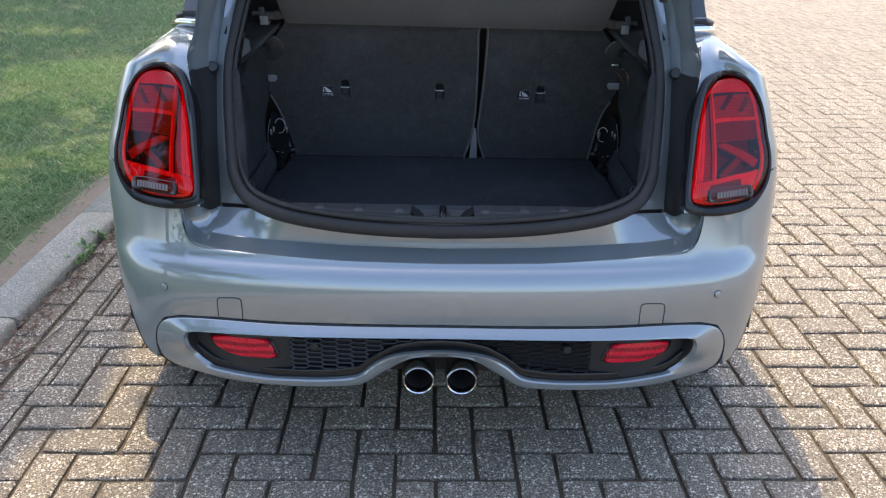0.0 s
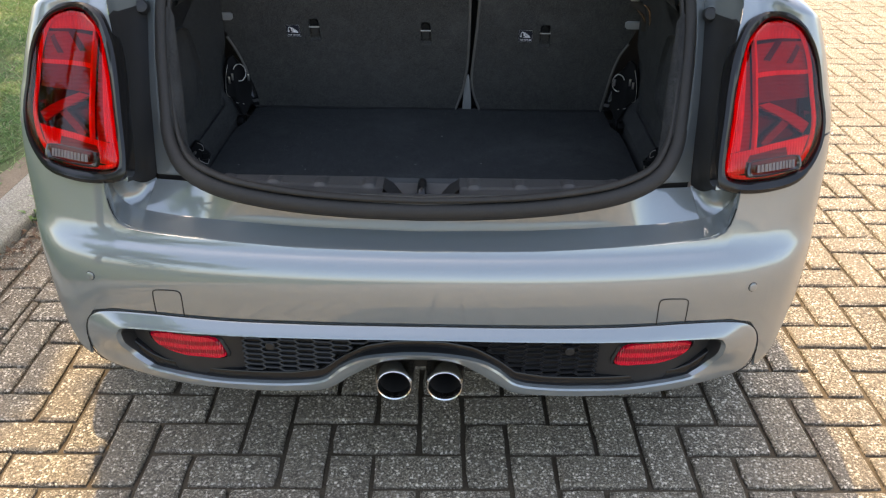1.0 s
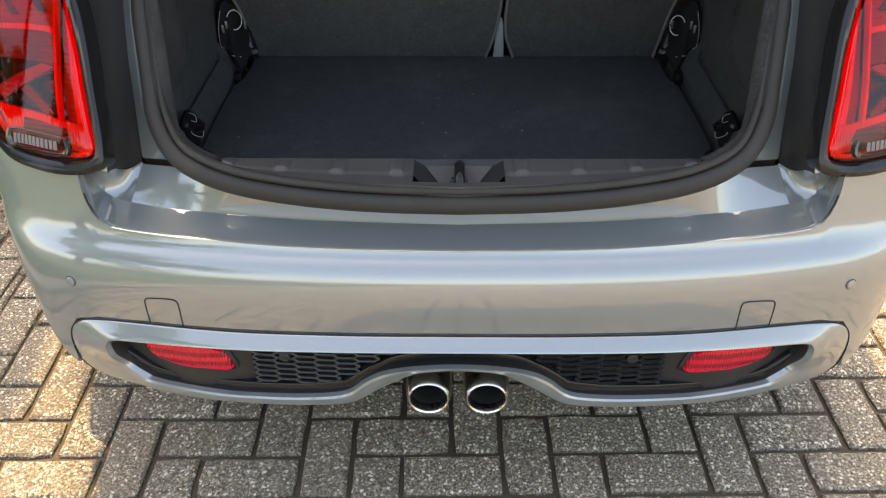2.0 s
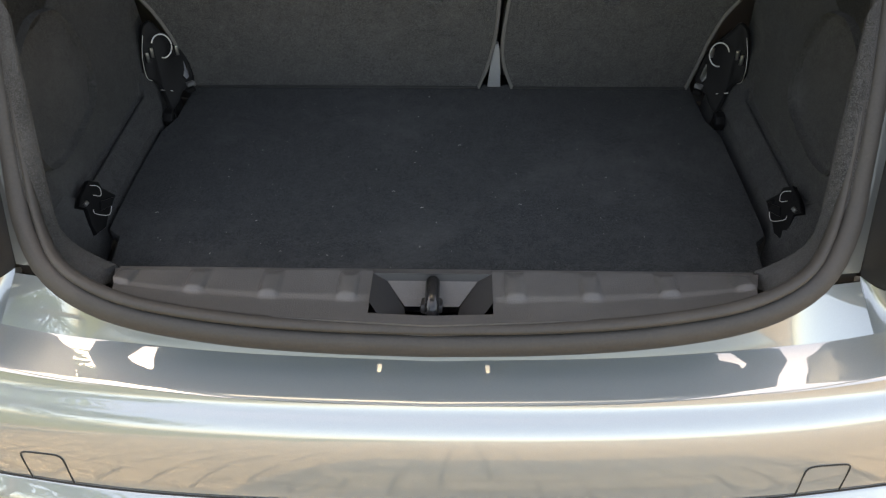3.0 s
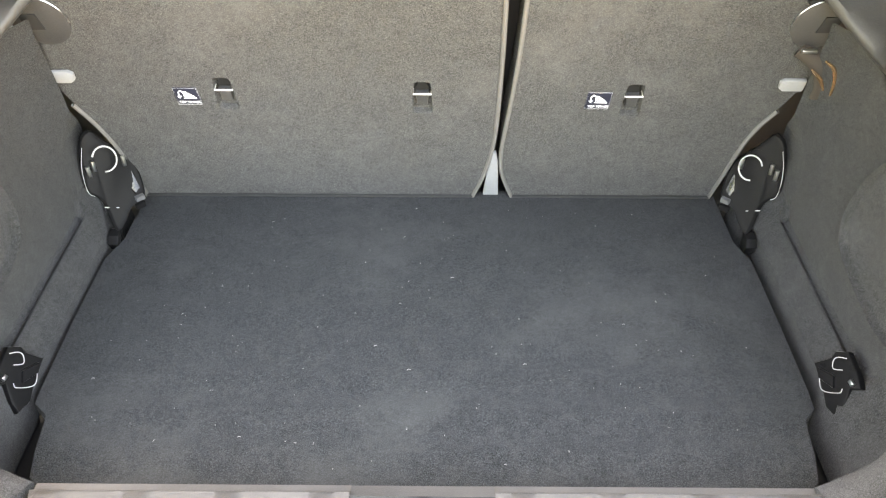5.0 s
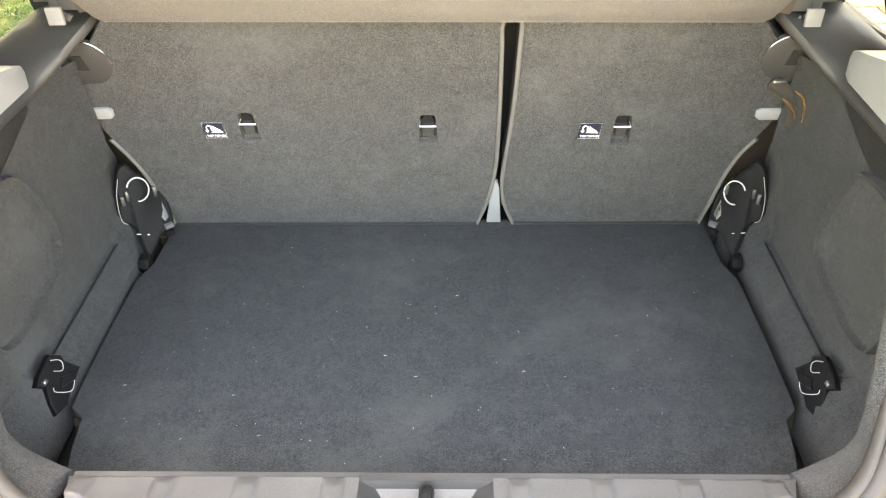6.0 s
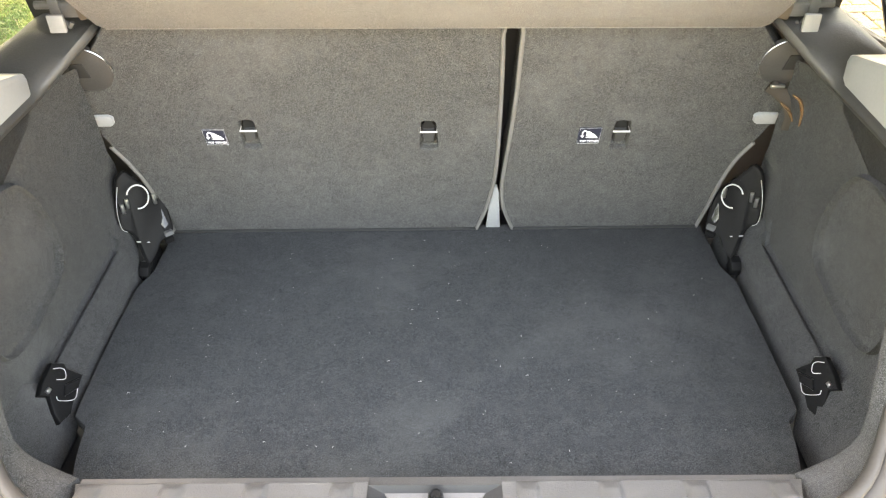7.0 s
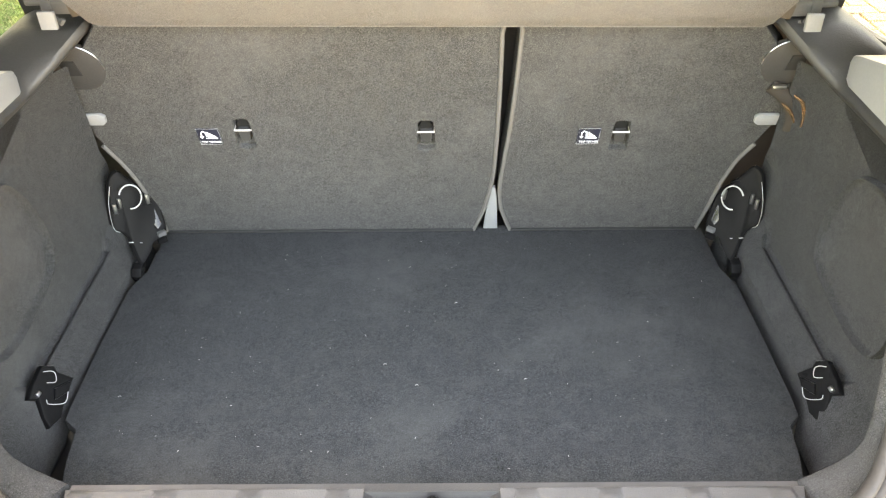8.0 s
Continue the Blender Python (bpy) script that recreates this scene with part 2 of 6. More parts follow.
LINT = shader("pale_lint_fibre", (0.36, 0.35, 0.33), 0.9)
WHITE_INK = shader("white_ink", (0.8, 0.8, 0.8), 0.5)
SOOT = shader("sooty_steel", (0.012, 0.011, 0.010), 0.8, 0.3)
LENS = make_clear("red_lamp_lens", (0.90, 0.014, 0.035), 0.01)
GLASS = make_clear("clear_window_glass", (0.86, 0.9, 0.87), 0.0)
TINTED = make_clear("tinted_side_glass", (0.26, 0.275, 0.265), 0.0)
RED_BAR = make_ribbed("red_reflector_plastic", (0.95, 0.22, 0.20), 0.2, 60, 0, Coat_Weight=0.6)
RED_DARK = make_ribbed("dark_red_reflector_plastic", (0.34, 0.085, 0.09), 0.25, 45, 2, Coat_Weight=0.6)
RED_DEEP = make_ribbed("deep_red_optic_plastic", (0.13, 0.03, 0.035), 0.25, 45, 2, Coat_Weight=0.6)
SMOKED = shader("smoked_black_plastic", (0.014, 0.010, 0.010), 0.2, Coat_Weight=0.5)
CLEAR_RIB = make_ribbed("ribbed_clear_plastic", (0.17, 0.14, 0.135), 0.2, 90, 0)
FOG_RED = make_ribbed("ribbed_red_plastic", (0.52, 0.004, 0.028), 0.2, 70, 0, Coat_Weight=0.35, Specular_IOR_Level=0.3)
# Dark and bright red bands paint the play of light in the lens facets.
_facet_light = node(FOG_RED, "ShaderNodeTexWave", Scale=16.0, Distortion=1.6, Detail=3.0)
_facet_light.bands_direction = "Z"
wire(FOG_RED, texco(FOG_RED), _facet_light.inputs["Vector"])
wire(FOG_RED, mix(FOG_RED, ramp(FOG_RED, _facet_light.outputs["Fac"], [(0.25, (0, 0, 0)), (0.75, (1, 1, 1))]), (0.24, 0.001, 0.012), (0.60, 0.006, 0.026)), bsdf(FOG_RED).inputs["Base Color"])
MESH_GREY = make_rough("dark_grey_mesh_plastic", (0.013, 0.013, 0.0145), (0.021, 0.021, 0.022), 0.42, 500, 0.2, spec=0.3)
TYRE = make_rough("tyre_rubber", (0.012, 0.012, 0.012), (0.025, 0.024, 0.023), 0.75, 200, 0.4)
ALLOY = shader("grey_alloy", (0.35, 0.35, 0.36), 0.3, 0.9)
BLOCK = make_block()
JOINT = make_soil("joint_sand", (0.085, 0.067, 0.046), (0.13, 0.103, 0.074), 40)
KERB_MAT = make_kerb()
BARE_SOIL = make_soil("bare_soil", (0.17, 0.135, 0.10), (0.27, 0.22, 0.165), 24)
SOIL = make_soil("lawn_soil", (0.060, 0.095, 0.038), (0.13, 0.14, 0.076), 20)
GRASS = make_grass()
LEAF = make_grass()
LEAF.name = "leaf"
BARK = make_soil("bark", (0.10, 0.075, 0.05), (0.17, 0.13, 0.09), 12)
DRY_LEAF = make_soil("dry_leaf", (0.12, 0.075, 0.05), (0.22, 0.15, 0.105), 60)
HEADLINER = make_rough("pale_headliner_cloth", (0.32, 0.31, 0.29), (0.4, 0.39, 0.37), 0.9, 500, 0.3)


# ---- mesh tools ----
from mathutils.geometry import tessellate_polygon


def part(name, bm, material, parent=None, label="", smooth=35, category="", group="", kind=""):
    """Links a bmesh as one mesh object, under a thing or a part if one is given."""
    bmesh.ops.remove_doubles(bm, verts=bm.verts, dist=1e-6)
    bmesh.ops.recalc_face_normals(bm, faces=bm.faces)
    me = bpy.data.meshes.new(name)
    bm.to_mesh(me)
    bm.free()
    me.materials.append(material)
    if smooth:
        me.polygons.foreach_set("use_smooth", [True] * len(me.polygons))
        me.set_sharp_from_angle(angle=radians(smooth))
    ob = new(name, me)
    if parent is not None:
        ob.parent = parent
        ob.matrix_parent_inverse = parent.matrix_world.inverted()
    return tagged(ob, label, category, group, kind)


def thing(name, label, category, at=(0, 0, 0), group=""):
    ob = new(name)
    ob.empty_display_size = 0.1
    ob.location = at
    ob.matrix_world = Matrix.Translation(at)
    return tagged(ob, label, category, group)


def loft(rows, closed=False, bm=None, cap=False):
    """A sheet through rows of points; closed joins each row's end to its start."""
    bm = bm or bmesh.new()
    vs = [[bm.verts.new(p) for p in r] for r in rows]
    n = len(vs[0])
    for a, b in zip(vs, vs[1:]):
        for i in range(n if closed else n - 1):
            j = (i + 1) % n
            q = [a[i], a[j], b[j], b[i]]
            if len({v.co.to_tuple(7) for v in q}) >= 3:
                try:
                    bm.faces.new(q)
                except ValueError:
                    pass
    if cap:
        for r in (vs[0], vs[-1]):
            try:
                bm.faces.new(r)
            except ValueError:
                pass
    return bm


def thicken(bm, t):
    bmesh.ops.recalc_face_normals(bm, faces=bm.faces)
    bmesh.ops.solidify(bm, geom=bm.faces[:], thickness=t)
    return bm


def tube(path, radius, seg=8, closed=False, bm=None, flat=1.0, up=(0, 0, 1)):
    """A rod along a path; flat squashes it along up."""
    bm = bm or bmesh.new()
    pts = [Vector(p) for p in path]
    n = len(pts)
    rows = []
    for i, p in enumerate(pts):
        a = pts[(i - 1) % n] if closed or i else pts[i]
        b = pts[(i + 1) % n] if closed or i < n - 1 else pts[i]
        d = (b - a).normalized()
        u = Vector(up)
        u = u - d * u.dot(d)
        u = u.normalized() if u.length > 1e-5 else d.orthogonal().normalized()
        s = d.cross(u)
        r = radius[i] if isinstance(radius, (list, tuple)) else radius
        rows.append([p + (s * math.cos(k) + u * (flat * math.sin(k))) * r for k in [2 * math.pi * j / seg for j in range(seg)]])
    if closed:
        rows.append(rows[0])
    return loft(rows, True, bm, not closed)


def box(size, at=(0, 0, 0), bevel=0.0, seg=2, turn=None, bm=None):
    """A bevelled block, turned about its middle."""
    own = bmesh.new()
    bmesh.ops.create_cube(own, size=1)
    bmesh.ops.scale(own, vec=size, verts=own.verts)
    if bevel:
        bmesh.ops.bevel(own, geom=own.edges[:], offset=bevel, segments=seg, affect="EDGES", profile=0.6)
    m = (turn or Matrix.Identity(4)).copy()
    bmesh.ops.transform(own, matrix=Matrix.Translation(at) @ m, verts=own.verts)
    if bm is None:
        return own
    return merge(bm, own)


def merge(bm, own):
    me = bpy.data.meshes.new("t")
    own.to_mesh(me)
    own.free()
    bm.from_mesh(me)
    bpy.data.meshes.remove(me)
    return bm


def prism(outline, depth, place, bevel=0.0):
    """A flat outline (u, v) given depth along w; place(u, v, w) sets it in the world."""
    bm = bmesh.new()
    a = [bm.verts.new((u, v, 0)) for u, v in outline]
    f = bm.faces.new(a)
    ext = bmesh.ops.extrude_face_region(bm, geom=[f])
    bmesh.ops.translate(bm, vec=(0, 0, depth), verts=[v for v in ext["geom"] if isinstance(v, bmesh.types.BMVert)])
    if bevel:
        bmesh.ops.bevel(bm, geom=[e for e in bm.edges if abs(e.verts[0].co.z - e.verts[1].co.z) < 1e-6], offset=bevel, segments=2, affect="EDGES", profile=0.5)
    for v in bm.verts:
        v.co = Vector(place(*v.co))
    return bm


def lathe(profile, seg=32, axis=(0, -1, 0), at=(0, 0, 0), closed=False):
    """Turns (radius, along) about an axis through at."""
    ax = Vector(axis).normalized()
    u = ax.orthogonal().normalized()
    w = ax.cross(u)
    rows = [[Vector(at) + ax * h + (u * math.cos(k) + w * math.sin(k)) * r for k in [2 * math.pi * j / seg for j in range(seg)]] for r, h in profile]
    if closed:
        rows.append(rows[0])
    return loft(rows, True)


def smooth_line(points, n, closed=False):
    """n points evenly along a Catmull-Rom curve through the given ones."""
    P = [np.array(p, float) for p in points]
    m = len(P)
    out = []
    for i in range(m if closed else m - 1):
        p1, p2 = P[i], P[(i + 1) % m]
        p0 = P[(i - 1) % m] if closed or i else 2 * p1 - p2
        p3 = P[(i + 2) % m] if closed or i + 2 < m else 2 * p2 - p1
        for t in np.linspace(0, 1, 12, endpoint=False):
            out.append(0.5 * (2 * p1 + (p2 - p0) * t + (2 * p0 - 5 * p1 + 4 * p2 - p3) * t * t + (3 * p1 - p0 - 3 * p2 + p3) * t**3))
    if closed:
        out.append(P[0])
    else:
        out.append(P[-1])
    out = np.array(out)
    d = np.r_[0, np.cumsum(np.linalg.norm(np.diff(out, axis=0), axis=1))]
    at = np.linspace(0, d[-1], n, endpoint=not closed)
    return np.stack([np.interp(at, d, c) for c in out.T], 1)


def mirrored(half):
    """A symmetric open line from its half, which starts on the middle plane."""
    half = [tuple(p) for p in half]
    return [(-p[0], *p[1:]) for p in half[:0:-1]] + half


# ---- ground ----
KERB_X = -1.385
bm = bmesh.new()
xs, ys = (KERB_X - 0.02, 10.45, 400), (-400, -4.95, 15.45, 400)
loft([[(x, y, -0.012) for x in xs] for y in ys], bm=bm)
pavement = part("pavement", bm, JOINT, None, "buff concrete block paving laid in herringbone with sandy joints", 0, "pavement", kind="structure")
pavement.data.materials.append(BLOCK)
for f in pavement.data.polygons:
    f.material_index = 0 if -4 < f.center.y < 15 and f.center.x < 10 else 1
bm = bmesh.new()
loft([[(-400, -400, 0.031), (KERB_X - 0.05, -400, 0.031)], [(-400, 400, 0.031), (KERB_X - 0.05, 400, 0.031)]], bm=bm)
part("ground", bm, SOIL, None, "patchy green lawn in dappled tree shade behind the kerb", 0, "lawn", kind="structure")
kerb = tagged(new("kerb"), "weathered grey concrete kerb between lawn and block paving", "kerb", kind="structure")
kerb_bm = bmesh.new()
prof = [(-0.155, -0.1), (-0.155, 0.028), (-0.147, 0.035), (-0.08, 0.038), (-0.006, 0.037), (0.006, 0.033), (0.0125, 0.024), (0.015, -0.1)]
L = 0.912
loft([[(x, y, z) for x, z in prof] for y in (0, 0.006, L - 0.006, L)], bm=kerb_bm, cap=True)
for v in kerb_bm.verts:
    if v.co.y < 0.001 or v.co.y > L - 0.001:
        v.co.x *= 0.97
        v.co.z -= 0.004 if v.co.z > 0 else 0
stone = part("kerb_stone", kerb_bm, KERB_MAT, kerb)
stone.location = (KERB_X - 0.03, -4.75, 0)
rk = random.Random(3)
for i in range(1, 22):
    o = stone.copy()
    scene.collection.objects.link(o)
    o.location = (KERB_X - 0.03 + rk.uniform(-0.004, 0.004), -4.75 + i * 0.918, rk.uniform(-0.004, 0.004))


# ---- car: outer skin ----
# Half plan of the tail: x across, y forward of the rearmost point.
PLAN = np.array([(0, 0.0), (0.15, 0.002), (0.3, 0.009), (0.42, 0.020), (0.5, 0.031), (0.57, 0.044), (0.63, 0.058), (0.68, 0.078), (0.72, 0.106), (0.755, 0.148),
                 (0.780, 0.195), (0.799, 0.255), (0.815, 0.33), (0.832, 0.45), (0.85, 0.62), (0.860, 0.85)])
LEAN = np.array([(0.2, 0.0), (0.46, 0), (0.50, 0.001), (0.53, 0.004), (0.56, 0.012), (0.58, 0.024), (0.597, 0.041), (0.66, 0.06), (0.72, 0.077), (0.85, 0.137),
                 (0.97, 0.197), (1.04, 0.235), (1.08, 0.27), (1.11, 0.32)])
TUMBLE = np.array([(0.2, 1.0), (0.71, 1.0), (0.867, 0.962), (0.98, 0.91), (1.04, 0.862), (1.08, 0.81), (1.11, 0.74)])
_dense = smooth_line(PLAN, 400)
_arc = np.r_[0, np.cumsum(np.hypot(*np.diff(_dense, axis=0).T))]
_lean = smooth_line(LEAN, 200)
_tumble = smooth_line(TUMBLE, 200)


def skin(s, z, out=0.0):
    """A point of the tail's skin: s along the plan from the middle (minus: left), at height z, out metres proud of it."""
    sg, a = (1 if s >= 0 else -1), abs(s)

    def raw(a, z):
        x, y = np.interp(a, _arc, _dense[:, 0]), np.interp(a, _arc, _dense[:, 1])
        w = min(1, max(0, (0.85 - x) / 0.20))
        w = w * w * (3 - 2 * w)
        x2 = x * (1 - (1 - np.interp(z, _tumble[:, 0], _tumble[:, 1])) * min(1, max(0, (x - 0.45) / 0.30)))
        return np.array([x2, y + np.interp(z, _lean[:, 0], _lean[:, 1]) * w, z])

    p = raw(a, z)
    if out:
        e = 0.004
        du, dv = raw(min(a + e, _arc[-1]), z) - raw(max(a - e, 0), z), raw(a, z + e) - raw(a, z - e)
        n = np.cross(du, dv)
        p = p + n / np.linalg.norm(n) * out
    return (sg * p[0], p[1], p[2])


def arc_at(x):
    return math.copysign(np.interp(abs(x), _dense[:, 0], _arc), x)


def at_x(x, z, out=0.0):
    """A point of the skin given by its distance from the middle plane."""
    return skin(arc_at(x), z, out)


car = thing("car", "grey metallic three-door hatchback with its tailgate open", "car", (0, 1.9, 0))

# bumper
TOP = [(0, 0.597), (0.227, 0.599), (0.417, 0.606), (0.534, 0.613), (0.562, 0.622), (0.574, 0.636), (0.580, 0.675), (0.586, 0.698), (0.60, 0.694), (0.69, 0.698),
       (0.735, 0.722), (0.775, 0.765), (0.80, 0.772), (1.3, 0.772)]
BOT = [(0, 0.463), (0.2, 0.461), (0.37, 0.458), (0.5, 0.458), (0.597, 0.452), (0.644, 0.438), (0.668, 0.405), (0.677, 0.357), (0.680, 0.318), (0.706, 0.33),
       (0.736, 0.369), (0.761, 0.422), (0.80, 0.47), (0.85, 0.53), (0.95, 0.62), (1.10, 0.68), (1.3, 0.69)]
cols = sorted({round(v, 4) for v in [*np.linspace(0, 0.54, 22), *np.linspace(0.55, 0.60, 18), *np.linspace(0.61, 0.72, 28), *np.linspace(0.73, 1.25, 34)]})
cols = [-v for v in cols[:0:-1]] + cols
rows = []
for part_of, f in [("top", v) for v in (1.0, 0.8, 0.55, 0.3, 0.12)] + [("low", v) for v in (0, 0.06, 0.12, 0.18, 0.26, 0.36, 0.5, 0.65, 0.8, 0.92, 0.97, 1.0)]:
    row = []
    for s in cols:
        a = abs(s)
        zt, zb = np.interp(a, *np.array(TOP).T), np.interp(a, *np.array(BOT).T)
        zm = max(0.584, zb + 0.02)
        z = zm + (zt - zm) * f if part_of == "top" else zm + (zb - zm) * f
        row.append(skin(s, z, -0.006 if part_of == "low" and f == 1.0 else 0))
    rows.append(row)
bumper = part("rear_bumper", thicken(loft(rows), 0.003), PAINT, car, "grey painted rear bumper", 50)

n = 41
lip = smooth_line([(0, 0.101, 0.607), (0.234, 0.107, 0.611), (0.429, 0.123, 0.618), (0.522, 0.136, 0.624), (0.562, 0.143, 0.633), (0.586, 0.148, 0.658), (0.592, 0.150, 0.70)], n)
step = smooth_line([(0, 0.042, 0.597), (0.227, 0.047, 0.599), (0.417, 0.063, 0.606), (0.534, 0.079, 0.613), (0.561, 0.084, 0.622), (0.573, 0.087, 0.640), (0.579, 0.090, 0.675), (0.584, 0.104, 0.70)], n)
rows = [mirrored([tuple(p + (q - p) * f - np.array([0, 0, drop])) for p, q in zip(lip, step)]) for f, drop in ((0.0, 0), (0.04, 0.0006), (0.30, 0.0012), (0.60, 0.0013), (0.85, 0.0008), (0.95, 0.0002), (1.0, 0.0010))]
part("bumper_ledge", loft(rows), PAINT, bumper, "stepped painted ledge under the boot opening", 30)
# lower edge of the gutter beside the lamp, from its forward end to the lamp
GUTTER_FOOT = smooth_line([(0.520, 0.192, 0.668), (0.532, 0.178, 0.665), (0.540, 0.167, 0.668), (0.546, 0.152, 0.679), (0.549, 0.136, 0.692), (0.546, 0.116, 0.705)], 14)
# sloping panel under the seal; past a crease it turns into a hollow below the gutter
upper = smooth_line([(0, 0.101, 0.636), (0.234, 0.108, 0.649), (0.362, 0.122, 0.668), (0.420, 0.150, 0.675), (0.455, 0.165, 0.674), (0.512, 0.179, 0.671)], 34)
fold = np.array((0.5275, 0.1375, 0.6246))
dense_lip = smooth_line(lip, 300)
along = np.r_[0, np.cumsum(np.linalg.norm(np.diff(dense_lip, axis=0), axis=1))]
at_fold = np.interp(fold[0], dense_lip[:, 0], along)
lows = [np.array([np.interp(np.interp(p[0] * fold[0] / 0.512, dense_lip[:, 0], along), along, dense_lip[:, c]) for c in range(3)]) for p in upper]
upper, lows = [*upper, upper[-1] + (upper[-1] - upper[-2]) * 0.12], [*lows, lows[-1] + (lows[-1] - lows[-2]) * 0.12]
tops = [*upper, *GUTTER_FOOT]
for k in range(len(GUTTER_FOOT)):
    d = at_fold + 0.002 + (along[-1] - 0.012 - at_fold) * (k / (len(GUTTER_FOOT) - 1)) ** 1.6
    lows.append(np.array([np.interp(d, along, dense_lip[:, c]) for c in range(3)]))
rows = [mirrored([tuple(p + np.array([0, 0.012, -0.010])) for p in tops])]
for f in (0.0, 0.03, 0.15, 0.3, 0.45, 0.6, 0.75, 0.88, 0.97, 1.0):
    half = []
    for k, (p, q) in enumerate(zip(tops, lows)):
        deep = 0.0 if k < len(upper) else 0.007 * math.sin(math.pi * f) * math.sin(math.pi * (k - len(upper) + 1) / (len(GUTTER_FOOT) + 1))
        half.append(tuple(p + (q - p) * f + np.array([0.2, 0.75, -0.6]) * deep))
    rows.append(mirrored(half))
part("valance", loft(rows), PAINT, bumper, "sloping painted panel under the weatherstrip", 40)
part("shut_line", tube(mirrored([tuple(p + np.array([0, 0.004, -0.002])) for p in step[:-2]]), 0.0016, 6), DARK_GAP, bumper)

# lower frame of the bumper, its grille and lamps
OUTER = [(0, 0.461), (0.2, 0.459), (0.369, 0.456), (0.5, 0.456), (0.593, 0.45), (0.638, 0.436), (0.662, 0.405), (0.668, 0.357), (0.647, 0.325), (0.567, 0.306), (0.486, 0.293),
         (0.345, 0.290), (0.226, 0.296), (0.178, 0.305), (0.129, 0.339), (0.077, 0.372), (0.038, 0.381), (0, 0.382)]
INNER = [(0, 0.442), (0.2, 0.439), (0.336, 0.435), (0.45, 0.432), (0.553, 0.427), (0.576, 0.414), (0.577, 0.392), (0.565, 0.357), (0.540, 0.336), (0.514, 0.325), (0.406, 0.314),
         (0.330, 0.315), (0.253, 0.319), (0.189, 0.331), (0.153, 0.362), (0.105, 0.391), (0.051, 0.403), (0, 0.406)]


def index_ring(points):
    """A closed symmetric outline with the same number of points between given corners, so that two of them match."""
    P = [np.array(p) for p in points]
    out = []
    for i in range(len(P) - 1):
        p1, p2 = P[i], P[i + 1]
        p0 = P[i - 1] if i else np.array([-P[1][0], P[1][1]])
        p3 = P[i + 2] if i + 2 < len(P) else np.array([-P[-2][0], P[-2][1]])
        for t in np.linspace(0, 1, 5, endpoint=False):
            out.append(0.5 * (2 * p1 + (p2 - p0) * t + (2 * p0 - 5 * p1 + 4 * p2 - p3) * t * t + (3 * p1 - p0 - 3 * p2 + p3) * t**3))
    out.append(P[-1])
    return [tuple(p) for p in out] + [(-p[0], p[1]) for p in out[-2:0:-1]]


ro, ri = index_ring(OUTER), index_ring(INNER)
rows = []

def rise(z):
    """1 on the frame's upper bar, 0 on its lower one."""
    t = min(1, max(0, (z - 0.345) / 0.06))
    return t * t * (3 - 2 * t)


def bar(f, z):
    """How proud the frame stands: the upper bar leans out downwards, the lower one is a slim flat trim."""
    up = np.interp(f, [0, 0.06, 0.80, 0.93, 1.0], [0.0, 0.003, 0.020, 0.0215, 0.013])
    low = np.interp(f, [0, 0.10, 0.25, 0.80, 0.93, 1.0], [-0.002, 0.004, 0.0075, 0.0085, 0.006, -0.002])
    return low + (up - low) * rise(z)


for f, off in ((0.0, -0.05), (0.0, -0.012), (0.0, 0), (0.06, 0), (0.12, 0), (0.22, 0), (0.5, 0), (0.80, 0), (0.87, 0), (0.93, 0), (0.97, 0), (1.0, 0)):
    rows.append([at_x(a[0] + (b[0] - a[0]) * f, a[1] + (b[1] - a[1]) * f, off + (bar(f, a[1]) if off == 0 else 0)) for a, b in zip(ro, ri)])
inner_wall = [[at_x(a[0] + (b[0] - a[0]) * f, a[1] + (b[1] - a[1]) * f, off + bar(1.0, a[1])) for a, b in zip(ro, ri)] for f, off in ((1.0, 0.0), (1.015, -0.003), (1.03, -0.02), (1.04, -0.07))]
frame_part = part("diffuser_frame", loft(rows, True), PAINT, car, "grey painted frame round the black lower grille", 32)
part("inner_wall", loft(inner_wall, True), BLACK_PLASTIC, frame_part, "black inner wall of the frame", 40)
gap = [at_x(x, z, 0.0006) for x, z in ro[:42]]
part("shut_line", tube([(-p[0], p[1], p[2]) for p in gap[:0:-1]] + gap, 0.0013, 6), DARK_GAP, bumper)

# black insert behind the frame
xs = np.linspace(-0.60, 0.60, 61)
itop = np.array([p for p in INNER[:6]] + [(0.62, 0.405)])
ibot = np.array([(0, 0.406), (0.051, 0.403), (0.105, 0.391), (0.153, 0.362), (0.189, 0.331), (0.253, 0.319), (0.33, 0.315), (0.406, 0.314), (0.514, 0.325), (0.54, 0.336), (0.58, 0.37), (0.62, 0.40)])
rows = []
for f in np.linspace(0, 1, 9):
    row = []
    for x in xs:
        zt, zb = np.interp(abs(x), *itop.T) + 0.012, np.interp(abs(x), *ibot.T) - 0.012
        d = -0.022 - 0.014 * min(1, max(0, (0.36 - abs(x)) / 0.06)) + 0.016 * math.exp(-((abs(x) - 0.455) / 0.07) ** 2)
        row.append(at_x(x, zt + (zb - zt) * f, d))
    rows.append(row)
insert = part("diffuser_insert", thicken(loft(rows), 0.004), BLACK_PLASTIC, frame_part, "black grained plastic insert", 40)


# gloss black edge of the insert along the lower bar and over the exhaust arch
xs = np.linspace(-0.575, 0.575, 93)
rows = [[at_x(x, np.interp(abs(x), *ibot.T) + up, d) for x in xs] for up, d in ((-0.008, -0.006), (0.0, -0.0085), (0.005, -0.0095), (0.011, -0.0095), (0.0135, -0.011), (0.0145, -0.024))]
part("insert_edge", loft(rows), BLACK_GLOSS, frame_part, "gloss black lower edge of the insert", 50)


